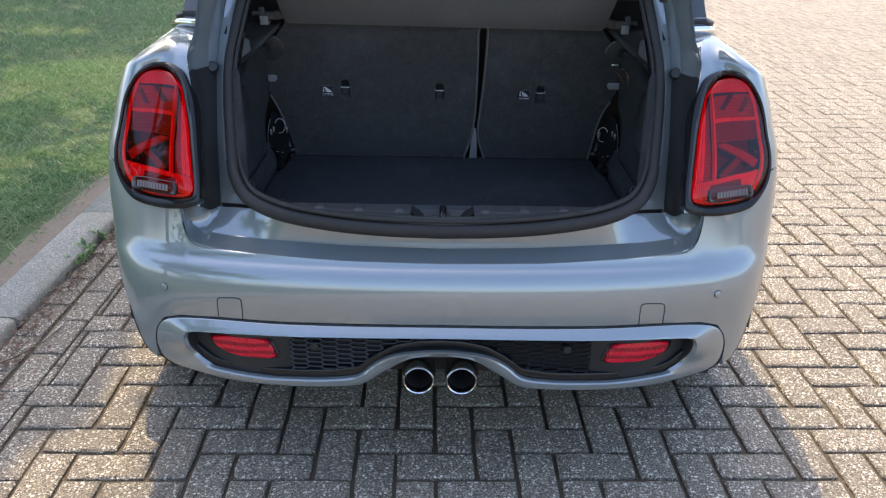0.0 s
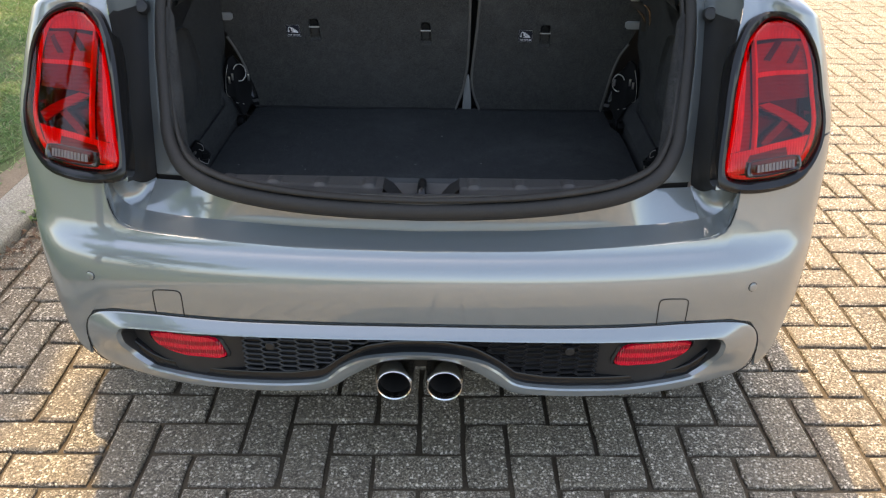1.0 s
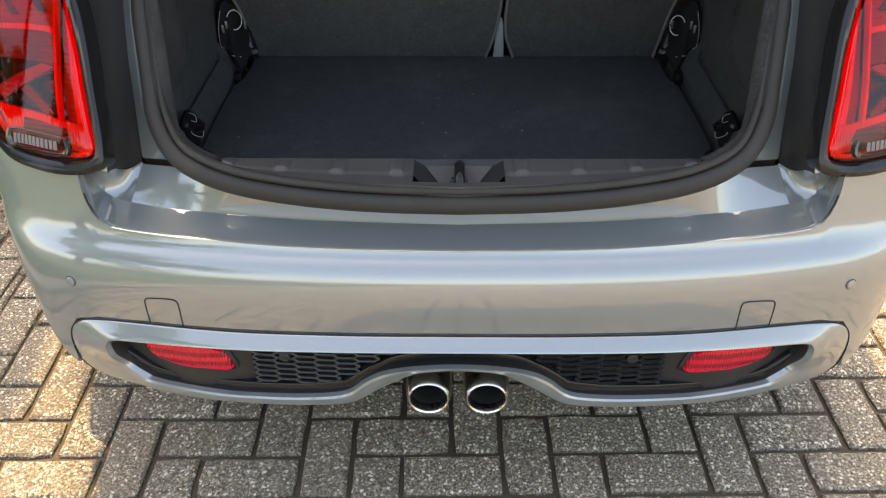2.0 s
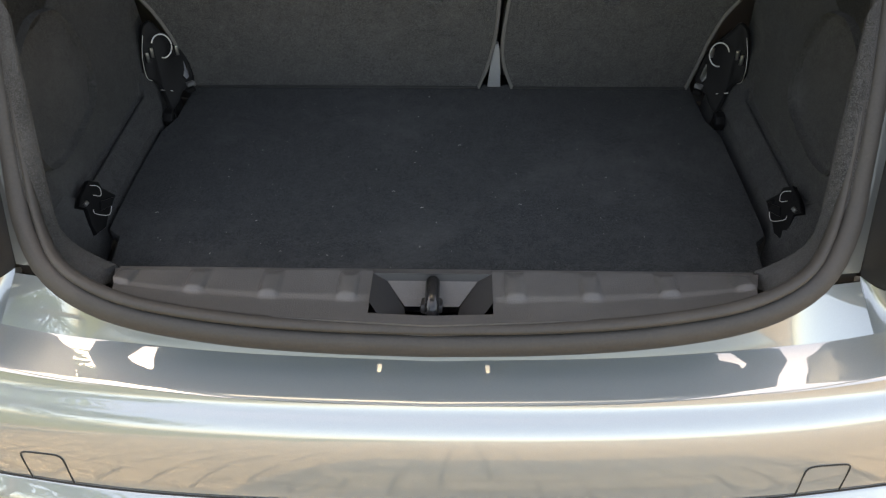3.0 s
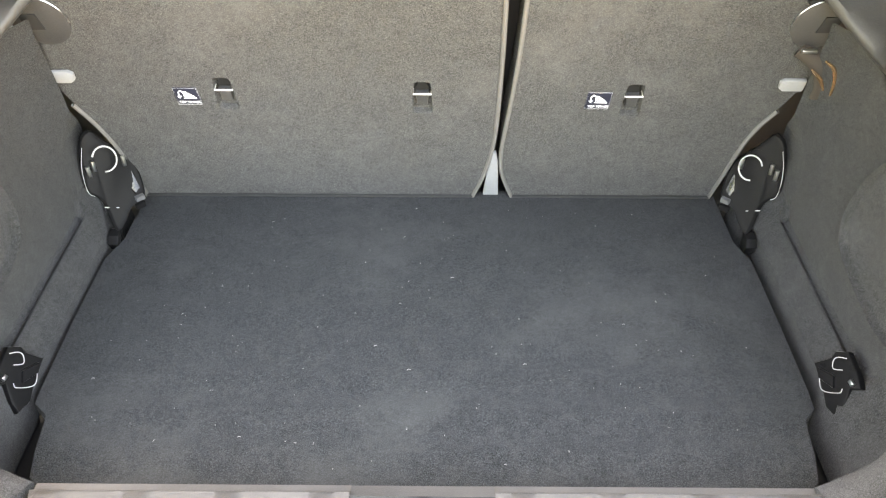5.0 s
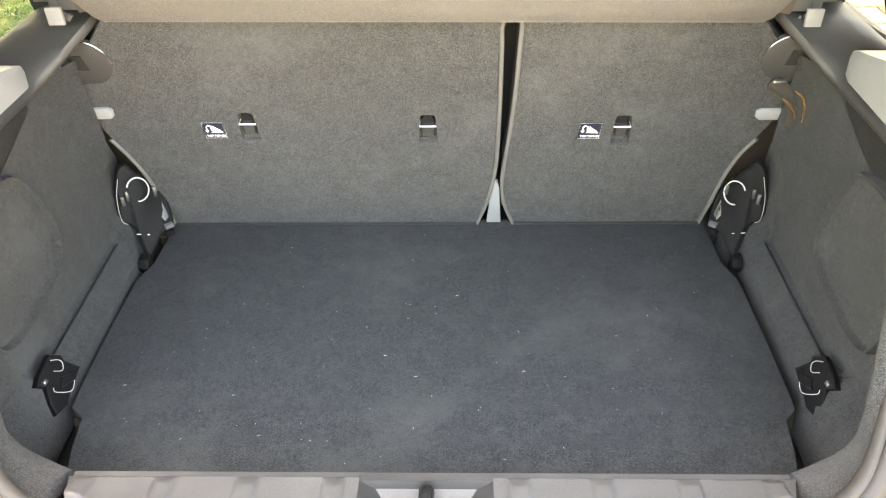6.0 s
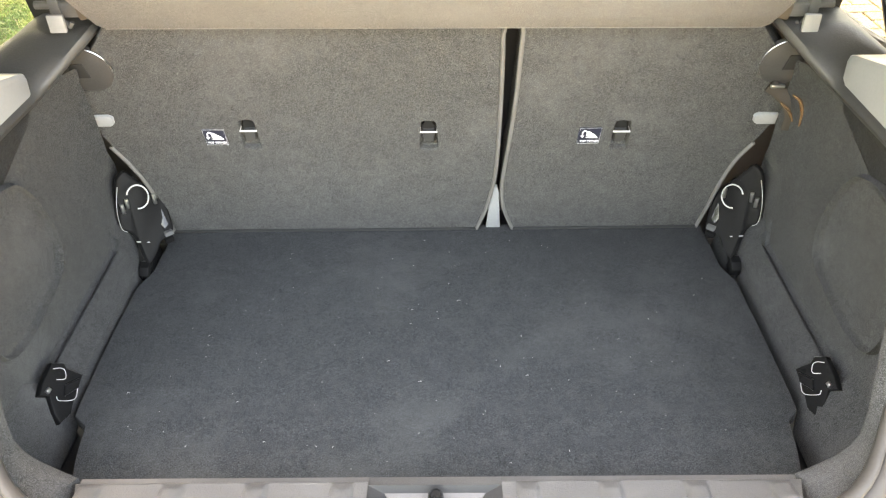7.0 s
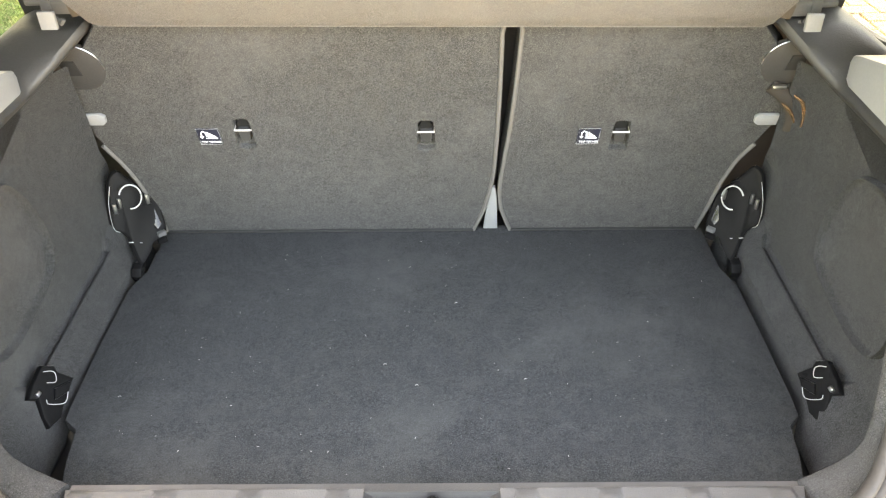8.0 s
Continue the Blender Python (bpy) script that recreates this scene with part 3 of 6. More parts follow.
def grille(sg):
    """Flat wide hexagons in staggered rows: each one's foot and lower slopes, which its neighbours share."""
    bm = bmesh.new()
    flat, slope, rise_, k = 0.025, 0.0095, 0.0062, 0
    pitch = 2 * (flat + slope)
    z = 0.308
    while z < 0.450:
        x = -0.02 + (pitch / 2 if k % 2 else 0)
        while x < 0.40:
            pts = [(x - flat / 2 - slope, z + rise_), (x - flat / 2, z), (x + flat / 2, z), (x + flat / 2 + slope, z + rise_)]
            for p, q in zip(pts, pts[1:]):
                ends = (p, q)
                if all(0.0 < e[0] < 0.356 and np.interp(e[0], *ibot.T) + 0.011 < e[1] < 0.443 for e in ends):
                    tube([at_x(sg * (p[0] + (q[0] - p[0]) * i / 2), p[1] + (q[1] - p[1]) * i / 2, -0.016) for i in range(3)], 0.0022, 5, bm=bm, flat=2.0, up=(0, 1, 0))
            x += pitch
        z += rise_
        k += 1
    return bm


def disc(at_s, z, r, out, name, mat, parent, ringed=True, depth=0.004):
    c, q = Vector(skin(at_s, z, out)), Vector(skin(at_s, z, out + 0.01))
    ax = (q - c).normalized()
    part(name, lathe([(0, depth), (r * 0.75, depth), (r * 0.95, depth * 0.8), (r, 0), (r, -0.012)], 24, ax, c), mat, parent)
    if ringed:
        part("shut_line", lathe([(r * 1.0, 0.0012), (r * 1.13, 0.0012), (r * 1.13, -0.004)], 24, ax, c), DARK_GAP, parent)


for sg in (-1, 1):
    part("hexagon_mesh", grille(sg), MESH_GREY, insert, "black plastic mesh of flat hexagons")
    disc(sg * 0.291, 0.392, 0.010, -0.018, "parking_sensor", BLACK_PLASTIC, insert, False, 0.008)
    disc(sg * arc_at(0.627), 0.522, 0.0085, -0.0012, "parking_sensor", PAINT, bumper)
    c = [(0.503, 0.459), (0.503, 0.500), (0.500, 0.508), (0.492, 0.511), (0.460, 0.513), (0.451, 0.511), (0.447, 0.503), (0.447, 0.459)]
    line = smooth_line([at_x(sg * x, z, 0.0004) for x, z in c], 40)
    part("towing_eye_cover", tube([tuple(p) for p in line], 0.0011, 6), DARK_GAP, bumper, "thin shut line of a square towing eye cover")
    FOG = [(0.533, 0.400), (0.512, 0.407), (0.475, 0.410), (0.437, 0.409), (0.398, 0.404), (0.386, 0.385), (0.380, 0.362), (0.400, 0.356), (0.423, 0.356), (0.470, 0.358), (0.509, 0.370), (0.527, 0.384)]
    o = smooth_line(FOG, 48, True)
    cx, cz = 0.455, 0.383
    rows = [[at_x(sg * (cx + (x - cx) * f), cz + (z - cz) * f, off) for x, z in o] for f, off in ((1.10, -0.035), (1.08, -0.014), (1.02, -0.010), (1.0, -0.024))]
    fog = part("fog_lamp", loft(rows, True), BLACK_PLASTIC, insert, "slim red rear fog lamp in a black surround")
    rows = [[at_x(sg * (cx + (x - cx) * f), cz + (z - cz) * f, off) for x, z in o] for f, off in ((1.0, -0.018), (0.985, -0.010), (0.93, -0.006), (0.7, -0.004), (0.4, -0.003), (0.02, -0.003))]
    part("lens", loft(rows, True), FOG_RED, fog, "ribbed red plastic lens")

# exhaust
exhaust = new("exhaust")
exhaust.location = (0, 0.05, 0.316)
exhaust.parent, exhaust.matrix_parent_inverse = car, Matrix.Translation((0, -1.9, 0))
tagged(exhaust, "twin round polished exhaust tips under the bumper")
bpy.context.view_layer.update()
for sg in (-1, 1):
    c = (sg * 0.0495, 0, 0.3185)
    part("tailpipe", lathe([(0.0300, -0.16), (0.0300, -0.010), (0.0306, -0.003), (0.0322, 0.002), (0.0343, 0.0035), (0.0362, 0.001), (0.0378, -0.005), (0.0392, -0.014), (0.0398, -0.028), (0.0392, -0.06), (0.036, -0.09), (0.036, -0.2)], 48, (0, -1, 0), c), TIP_STEEL, exhaust, "polished round exhaust tip")
    part("pipe_bore", lathe([(0.0298, -0.014), (0.0296, -0.10), (0.0, -0.17)], 32, (0, -1, 0), c), SOOT, exhaust, "sooty inside of the pipe")
part("silencer", box((0.5, 0.22, 0.14), (0, 0.36, 0.31), 0.05, 4), STEEL, exhaust, "dull steel silencer box")

# tail lamps
BEZEL = [(0.735, 0.986), (0.675, 0.982), (0.624, 0.972), (0.594, 0.948), (0.568, 0.905), (0.549, 0.822), (0.538, 0.737), (0.548, 0.702), (0.61, 0.689), (0.69, 0.694), (0.735, 0.718),
         (0.775, 0.767), (0.790, 0.845), (0.797, 0.92), (0.780, 0.968)]
LENS_LINE = [(0.715, 0.974), (0.668, 0.967), (0.624, 0.947), (0.602, 0.920), (0.578, 0.855), (0.560, 0.770), (0.556, 0.726), (0.580, 0.713), (0.63, 0.711), (0.682, 0.714), (0.731, 0.734),
             (0.765, 0.780), (0.778, 0.855), (0.781, 0.92), (0.764, 0.961)]


def sheet(corner, out, n=6, m=6, rim=0.004):
    """A raised patch on the skin from four corners (s, z)."""
    a, b, c, d = [np.array(p) for p in corner]
    rows = []
    for j in [-1, *range(m + 1), m + 1]:
        row = []
        for i in [-1, *range(n + 1), n + 1]:
            u, v = min(1, max(0, i / n)), min(1, max(0, j / m))
            p = (a * (1 - u) + b * u) * (1 - v) + (d * (1 - u) + c * u) * v
            row.append((p[0], p[1], out - (rim if i in (-1, n + 1) or j in (-1, m + 1) else 0)))
        rows.append(row)
    return rows


def tail_lamp(sg):
    lamp = new("tail_lamp")
    c = skin(sg * 0.665, 0.84)
    lamp.location = c
    lamp.parent, lamp.matrix_parent_inverse = car, Matrix.Translation((0, -1.9, 0))
    tagged(lamp, "upright oval red tail lamp with a union flag pattern in a gloss black surround")
    bpy.context.view_layer.update()
    N = 75
    be, le = (np.array([smooth_seg(q, k / N) for k in range(N)]) for q in (BEZEL, LENS_LINE))
    rows = [[skin(sg * (a[0] + (b[0] - a[0]) * f), a[1] + (b[1] - a[1]) * f, o) for a, b in zip(be, le)] for f, o in ((0, -0.02), (0, 0.004), (0.06, 0.009), (0.35, 0.012), (0.75, 0.010), (0.97, 0.005), (1.0, -0.004), (1.0, -0.034))]
    part("surround", loft(rows, True), BLACK_GLOSS, lamp, "gloss black lamp surround")
    mid = le.mean(0)
    rows = [[skin(sg * (mid[0] + (p[0] - mid[0]) * f), mid[1] + (p[1] - mid[1]) * f, o) for p in le] for f, o in ((1.0, -0.034), (0.8, -0.034), (0.5, -0.034), (0.2, -0.034), (0.01, -0.034))]
    part("housing", loft(rows, True), SMOKED, lamp, "smoked housing behind the lens")
    rows = [[skin(sg * (mid[0] + (p[0] - mid[0]) * f), mid[1] + (p[1] - mid[1]) * f, o) for p in le] for f, o in ((1.0, 0.0), (0.985, 0.008), (0.94, 0.0125), (0.8, 0.015), (0.6, 0.016), (0.4, 0.016), (0.2, 0.016), (0.01, 0.016))]
    lens = part("lens", loft(rows, True), LENS, lamp, "clear red lens")
    lens.visible_shadow = False
    # light guide round the edge
    bm = bmesh.new()
    g = [skin(sg * (mid[0] + (p[0] - mid[0]) * 0.93), mid[1] + (p[1] - mid[1]) * 0.95, -0.006) for p in le]
    tube(g, 0.0042, 8, True, bm)
    part("light_guide", bm, RED_BAR, lamp, "bright red light guide ring")
    # flag: lower band, cross and diagonals
    pieces = [
        ("lower_band", [(0.568, 0.720), (0.726, 0.740), (0.752, 0.780), (0.566, 0.758)], -0.010, RED_BAR),
        ("slot_shade", [(0.604, 0.738), (0.694, 0.744), (0.690, 0.762), (0.612, 0.754)], -0.0085, RED_DEEP),
        ("cross_bar", [(0.632, 0.838), (0.766, 0.846), (0.774, 0.890), (0.638, 0.884)], -0.014, RED_DEEP),
        ("upper_field", [(0.640, 0.888), (0.774, 0.893), (0.764, 0.940), (0.648, 0.934)], -0.016, RED_DARK),
        ("bright_edge", [(0.638, 0.880), (0.774, 0.886), (0.774, 0.893), (0.640, 0.888)], -0.012, RED_BAR),
        ("top_crescent", [(0.640, 0.940), (0.756, 0.944), (0.735, 0.966), (0.664, 0.964)], -0.012, RED_BAR),
        ("divider", [(0.618, 0.762), (0.623, 0.762), (0.643, 0.940), (0.638, 0.940)], -0.006, RED_BAR),
        ("inner_strip", [(0.594, 0.762), (0.616, 0.762), (0.636, 0.938), (0.618, 0.932)], -0.020, RED_DARK),
        ("ridge", [(0.566, 0.760), (0.578, 0.760), (0.606, 0.920), (0.596, 0.914)], -0.003, RED_BAR),
        ("ridge", [(0.582, 0.762), (0.590, 0.762), (0.618, 0.934), (0.611, 0.926)], -0.008, RED_BAR),
        ("diagonal", [(0.736, 0.784), (0.758, 0.800), (0.664, 0.838), (0.640, 0.836)], -0.014, RED_DARK),
        ("diagonal", [(0.640, 0.772), (0.652, 0.764), (0.700, 0.800), (0.688, 0.808)], -0.016, RED_DEEP),
        ("stroke", [(0.662, 0.908), (0.674, 0.906), (0.702, 0.936), (0.690, 0.938)], -0.0135, SMOKED),
        ("stroke", [(0.706, 0.902), (0.720, 0.902), (0.750, 0.930), (0.738, 0.934)], -0.0135, SMOKED),
    ]
    for name, corner, out, mat in pieces:
        rows = [[skin(sg * p[0], p[1], p[2]) for p in r] for r in sheet(corner, out, rim=0.01)]
        part(name, loft(rows), mat, lamp)
    o = smooth_line([(0.598, 0.738), (0.606, 0.744), (0.690, 0.7475), (0.702, 0.742), (0.703, 0.730), (0.694, 0.7235), (0.612, 0.719), (0.597, 0.725)], 40, True)
    c = o.mean(0)
    slot = lambda k, off: [skin(sg * (c[0] + (p[0] - c[0]) * k), c[1] + (p[1] - c[1]) * k, off) for p in o]
    shell = part("reversing_lamp", loft([slot(1.12, 0.010), slot(1.08, 0.0166), slot(1.0, 0.0172), slot(0.9, 0.013), slot(0.5, 0.012), slot(0.01, 0.012)], True), SMOKED, lamp, "smoked slot of the reversing lamp")
    for k in range(11):
        s0 = 0.612 + 0.0075 * k
        rows = [[skin(sg * p[0], p[1], p[2]) for p in r] for r in sheet([(s0, 0.7255 + 0.0002 * k), (s0 + 0.0058, 0.7255 + 0.0002 * k), (s0 + 0.0058, 0.738 + 0.0003 * k), (s0, 0.738 + 0.0003 * k)], 0.0158, 2, 2, rim=0.004)]
        part("rib", loft(rows), CLEAR_RIB, shell)
    return lamp


def smooth_seg(points, t):
    """The point at t in 0..1 round a closed line, with as many steps between each two corners."""
    m = len(points)
    i = int(t * m) % m
    u = t * m - int(t * m)
    p0, p1, p2, p3 = (np.array(points[(i + k) % m], float) for k in (-1, 0, 1, 2))
    return 0.5 * (2 * p1 + (p2 - p0) * u + (2 * p0 - 5 * p1 + 4 * p2 - p3) * u * u + (3 * p1 - p0 - 3 * p2 + p3) * u**3)


for sg in (-1, 1):
    tail_lamp(sg)

# quarter panels, gutters
_hole = smooth_line([(0.667 + (a - 0.667) * 0.90, 0.842 + (b - 0.842) * 0.915) for a, b in BEZEL], 60, True)


def in_lamp(s, z):
    """Whether a place of the skin lies under the lamp, where the panel is cut away."""
    inside = False
    for (a, b), (c, d) in zip(_hole, np.roll(_hole, -1, 0)):
        if (b > z) != (d > z) and s < a + (c - a) * (z - b) / (d - b):
            inside = not inside
    return inside


SEAL_OUT = np.array([(0.676, 0.440, 0.170), (0.694, 0.448, 0.166), (0.73, 0.486, 0.177), (0.76, 0.494, 0.192), (0.79, 0.499, 0.209), (0.82, 0.504, 0.231), (0.85, 0.508, 0.250), (0.88, 0.513, 0.271), (0.95, 0.517, 0.316),
                     (1.02, 0.510, 0.360), (1.09, 0.497, 0.404), (1.25, 0.462, 0.490), (1.36, 0.435, 0.545)])


def seal_at(z):
    return np.interp(z, SEAL_OUT[:, 0], SEAL_OUT[:, 1]), np.interp(z, SEAL_OUT[:, 0], SEAL_OUT[:, 2])


def lamp_edge(z):
    """Inner edge of the lamp's surround at a height."""
    return np.interp(z, [0.69, 0.737, 0.822, 0.905, 0.955, 0.975, 1.0, 1.036, 1.09], [0.541, 0.540, 0.551, 0.570, 0.594, 0.606, 0.618, 0.622, 0.610])


# line of the belt strip under the side glass
BELT = [(0.588, 0.392, 1.052), (0.615, 0.396, 1.052), (0.645, 0.412, 1.050), (0.657, 0.45, 1.032), (0.664, 0.53, 0.990), (0.672, 0.62, 0.942), (0.680, 0.75, 0.900), (0.688, 1.0, 0.878), (0.690, 1.6, 0.872), (0.688, 2.3, 0.876), (0.67, 2.75, 0.92)]
_belt = smooth_line(BELT, 200)


def shoulder(s, f):
    """The rounded shoulder from the skin at plan length s to the belt strip: f 0 on the skin, 1 under the strip."""
    z0 = np.interp(s, [0.54, 0.72, 0.85, 1.0, 1.25], [1.004, 0.999, 0.982, 0.935, 0.83])
    a = np.array(skin(s, z0))
    low = np.array(skin(s, z0 - 0.02))
    y = np.interp(s, [0.54, 0.66, 0.78, 0.9, 1.0, 1.25], [0.394, 0.402, 0.43, 0.50, 0.58, 0.86])
    b = np.array([np.interp(y, _belt[:, 1], _belt[:, 0]), y, np.interp(y, _belt[:, 1], _belt[:, 2]) - 0.010])
    b[0] = b[0] if s > 0.62 else max(lamp_edge(1.03), 0.60)
    k = (b[2] - z0) * 0.95 / 0.02
    m = a + (a - low) * k
    m[:2] = m[:2] * 0.92 + b[:2] * 0.08
    return a * (1 - f) ** 2 + m * 2 * f * (1 - f) + b * f * f


for sg in (-1, 1):
    ss = [*np.arange(0.541, 0.83, 0.0045), 0.83, 0.86, 0.90, 0.95, 1.0, 1.1, 1.25]
    rows = []
    for j in range(50):
        row = []
        for s in ss:
            top = shoulder(s, 0.0)[2]
            z = 0.70 + (top - 0.70) * j / 49
            zz = max(z, min(top, np.interp(s, *np.array(TOP).T) + 0.004))
            row.append(skin(sg * max(s, lamp_edge(zz)), zz, -0.045 if in_lamp(max(s, lamp_edge(zz)), zz) else 0))
        rows.append([row[0]] + row)
    for f in (0.12, 0.25, 0.38, 0.5, 0.62, 0.74, 0.86, 0.95, 1.0):
        row = [tuple(np.array((sg, 1, 1)) * shoulder(max(s, lamp_edge(1.0)), f)) for s in ss]
        rows.append([(sg * (abs(row[0][0]) - 0.045 * f), row[0][1] + 0.03 * f, row[0][2] - 0.004)] + row)
    quarter = part("quarter_panel", loft(rows), PAINT, car, "grey painted quarter panel", 50)
    strip, flange = [], []
    heights = [*np.linspace(0.677, 0.955, 16), *np.linspace(0.962, 1.095, 24), 1.13, 1.18, 1.24, 1.30, 1.36]
    for z in heights:
        zc = min(z, 1.042)
        A = np.array(skin(lamp_edge(zc), zc, -0.002)) + np.array([-0.1, 0.55, 1.0]) * (z - zc)
        xs_, ys_ = seal_at(z)
        D = np.array([xs_, ys_ + 0.003, z])
        crease = np.array([np.interp(z, [0.66, 0.82, 0.95, 1.02, 1.09, 1.25, 1.36], [0.513, 0.524, 0.534, 0.530, 0.520, 0.485, 0.458]), np.interp(z, [0.66, 0.69, 0.76, 0.82, 0.88, 0.95, 1.02, 1.09, 1.25, 1.36], [0.182, 0.194, 0.226, 0.252, 0.290, 0.336, 0.375, 0.41, 0.495, 0.55]), z])
        C = crease + np.array([0.004, 0.006, 0])
        deep = min(1, max(0, (0.98 - z) / 0.07))
        deep = deep * deep * (3 - 2 * deep)
        B = A * 0.4 + C * 0.6 + np.array([0.003, 0.012, 0]) * deep + np.array([0, -0.006, 0.0]) * (1 - deep)
        strip.append([tuple(A), tuple(A * 0.85 + C * 0.15 + np.array([0.004, 0.002, 0.004]) * (1 - deep) + np.array([0.002, 0.003, 0]) * deep), tuple(A * 0.6 + B * 0.4 + np.array([0.003, 0.004, 0])), tuple(B), tuple((B + C) / 2 + np.array([0, 0.003, 0])), tuple(C)])
        flange.append([tuple(C), tuple(crease), tuple(crease * 0.5 + D * 0.5 + np.array([0, 0.003, 0])), tuple(D + np.array([0.004, 0.002, 0])), tuple(D)])
    # the gutter runs out on the hollow under it
    foot = smooth_line(GUTTER_FOOT[::-1], 6)
    strip[0] = [tuple(p + np.array([0, 0, 0.001])) for p in foot]
    for r, w in ((1, 0.5), (2, 0.12)):
        strip[r] = [tuple(np.array(p) * (1 - w) + (q + np.array([0, 0, strip[r][0][2] - foot[0][2]])) * w) for p, q in zip(strip[r], foot)]
    cut_at = 17
    fl = lambda r: [[(sg * p[0], p[1], p[2]) for p in q] for q in r]
    part("gutter_cover", loft(fl(strip[: cut_at + 1])), BLACK_PLASTIC, quarter, "black plastic gutter cover beside the lamp", 50)
    part("gutter", loft(fl(strip[cut_at:])), PAINT, quarter, "painted gutter above the lamp", 50)
    # Added near-black backing shuts out stray light and keeps the gap dark.
    foot_rows = [[(p[0], p[1] + dy, p[2] - dz) for p in flange[0][1:]] for dy, dz in ((0.001, 0.0), (0.004, 0.004), (0.008, 0.03))]
    part("flange_gap", loft(fl(foot_rows)), DARK_GAP, quarter)
    part("opening_flange", loft(fl(flange)), PAINT, quarter, "painted flange of the boot opening", 50)
    part("bump_stop", lathe([(0.0, 0.018), (0.011, 0.016), (0.014, 0.008), (0.015, 0)], 20, (-sg * 0.25, -0.85, 0.35), (sg * 0.545, 0.335, 0.960)), BLACK_PLASTIC, quarter, "black rubber bump stop")


# ---- boot opening and boot ----
# weatherstrip: a bulb with a thinner lip inside it
half = [(0, 0.082, 0.664), (0.12, 0.083, 0.667), (0.23, 0.086, 0.675), (0.33, 0.095, 0.688), (0.393, 0.112, 0.701), (0.437, 0.138, 0.716), (0.464, 0.170, 0.738), (0.479, 0.198, 0.765), (0.485, 0.222, 0.80), (0.490, 0.246, 0.84),
        (0.497, 0.290, 0.905), (0.499, 0.335, 0.98), (0.487, 0.378, 1.05), (0.468, 0.432, 1.14), (0.442, 0.50, 1.27), (0.41, 0.545, 1.345), (0.33, 0.562, 1.378), (0.2, 0.568, 1.388), (0, 0.570, 1.39)]
line = smooth_line(half, 90)
full = [tuple(p) for p in line] + [(-p[0], p[1], p[2]) for p in line[-2:0:-1]]
mid = Vector((0, 0.33, 1.0))
FACE, FACE_LOW = Vector((0, -0.85, 0.53)), Vector((0, -0.98, 0.16))


def band(path, inward, out, w, h, seg=10):
    """A closed rubber section: w across the opening's rim, h thick, shifted inward and out of its plane."""
    bm = bmesh.new()
    n = len(path)
    rows = []
    for i, p in enumerate(path):
        d = (Vector(path[(i + 1) % n]) - Vector(path[i - 1])).normalized()
        face = FACE_LOW.lerp(FACE, min(1.0, max(0.0, (p[2] - 0.69) / 0.10))).normalized()
        u = d.cross(face).normalized()
        if u.dot(mid - Vector(p)) < 0:
            u = -u
        v = u.cross(d).normalized()
        if v.dot(face) < 0:
            v = -v
        slim = 1 - 0.28 * min(1.0, max(0.0, (p[2] - 0.70) / 0.10))
        c = Vector(p) + u * (inward * slim) + v * out
        rows.append([c + u * (w * slim * math.cos(k)) + v * (h * slim * math.sin(k)) for k in [2 * math.pi * j / seg for j in range(seg)]])
    rows.append(rows[0])
    return loft(rows, True, bm)


seal = part("weatherstrip", band(full, -0.004, 0.003, 0.0155, 0.012, 14), RUBBER, car, "dusty black rubber weatherstrip round the boot opening", 60)
part("inner_lip", band(full, 0.0185, 0.004, 0.0062, 0.0085), RUBBER, seal, "inner lip of the weatherstrip", 60)
part("outer_lip", band(full, -0.0185, -0.002, 0.0045, 0.006, 8), DARK_GAP, seal, "dark thin outer lip of the weatherstrip", 60)

# load sill trim
bm = bmesh.new()
xs = np.linspace(-0.395, 0.395, 80)
POCKET = 0.071


def sill_near(x):
    return np.interp(abs(x), [0, 0.2, 0.3, 0.36, 0.395], [0.079, 0.087, 0.097, 0.107, 0.116]), np.interp(abs(x), [0, 0.2, 0.3, 0.36, 0.395], [0.691, 0.695, 0.701, 0.709, 0.716])


BUMPS = [(-0.365, 0.155), (-0.278, 0.155), (-0.190, 0.155), (-0.098, 0.155), (0.098, 0.155), (0.185, 0.155), (0.275, 0.155), (0.362, 0.155)]


def sill(x, f):
    """Across the sill: f 0 at the seal, 1 at the far edge."""
    yn, zn = sill_near(x)
    y = yn + (0.1745 - yn) * f
    z = zn + (0.682 - zn) * f - 0.004 * math.sin(math.pi * min(1, f)) + 0.003 * min(1, max(0, (f - 0.45) / 0.08))
    for bx, by in BUMPS:
        dx = min(abs(x - bx), abs(x - bx))
        if dx < 0.012 and f > 0.42:
            z += 0.0050 * (1 - (dx / 0.012) ** 2) ** 0.5 * min(1, (f - 0.42) / 0.1) * (1 if f < 0.86 else max(0, (1 - f) / 0.14))
    return (x, y, z - (0.016 if f < 0 else 0))


trim = None
for lo, hi in ((-0.384, -POCKET), (POCKET, 0.388)):
    xs = np.linspace(lo, hi, 150)
    rows = []
    for f in [-0.02, *np.linspace(0, 0.4, 6), *np.linspace(0.43, 1.0, 16)]:
        rows.append([sill(x + (0.0 if abs(x) < 0.3 else -math.copysign(0.025 * (1 - f) * (abs(x) - 0.3) / 0.09, x)), f) for x in xs])
    rows.append([(p[0], 0.1755, 0.684) for p in rows[-1]])
    rows.append([(p[0], 0.1765, 0.678) for p in rows[-1]])
    rows.append([(p[0], 0.1875, 0.6765) for p in rows[-1]])
    rows.append([(p[0], 0.1895, 0.60) for p in rows[-1]])
    p = part("load_sill_trim", loft(rows), SILL_GREY, car, "grey grained plastic load sill trim", 40)
    trim = trim or p
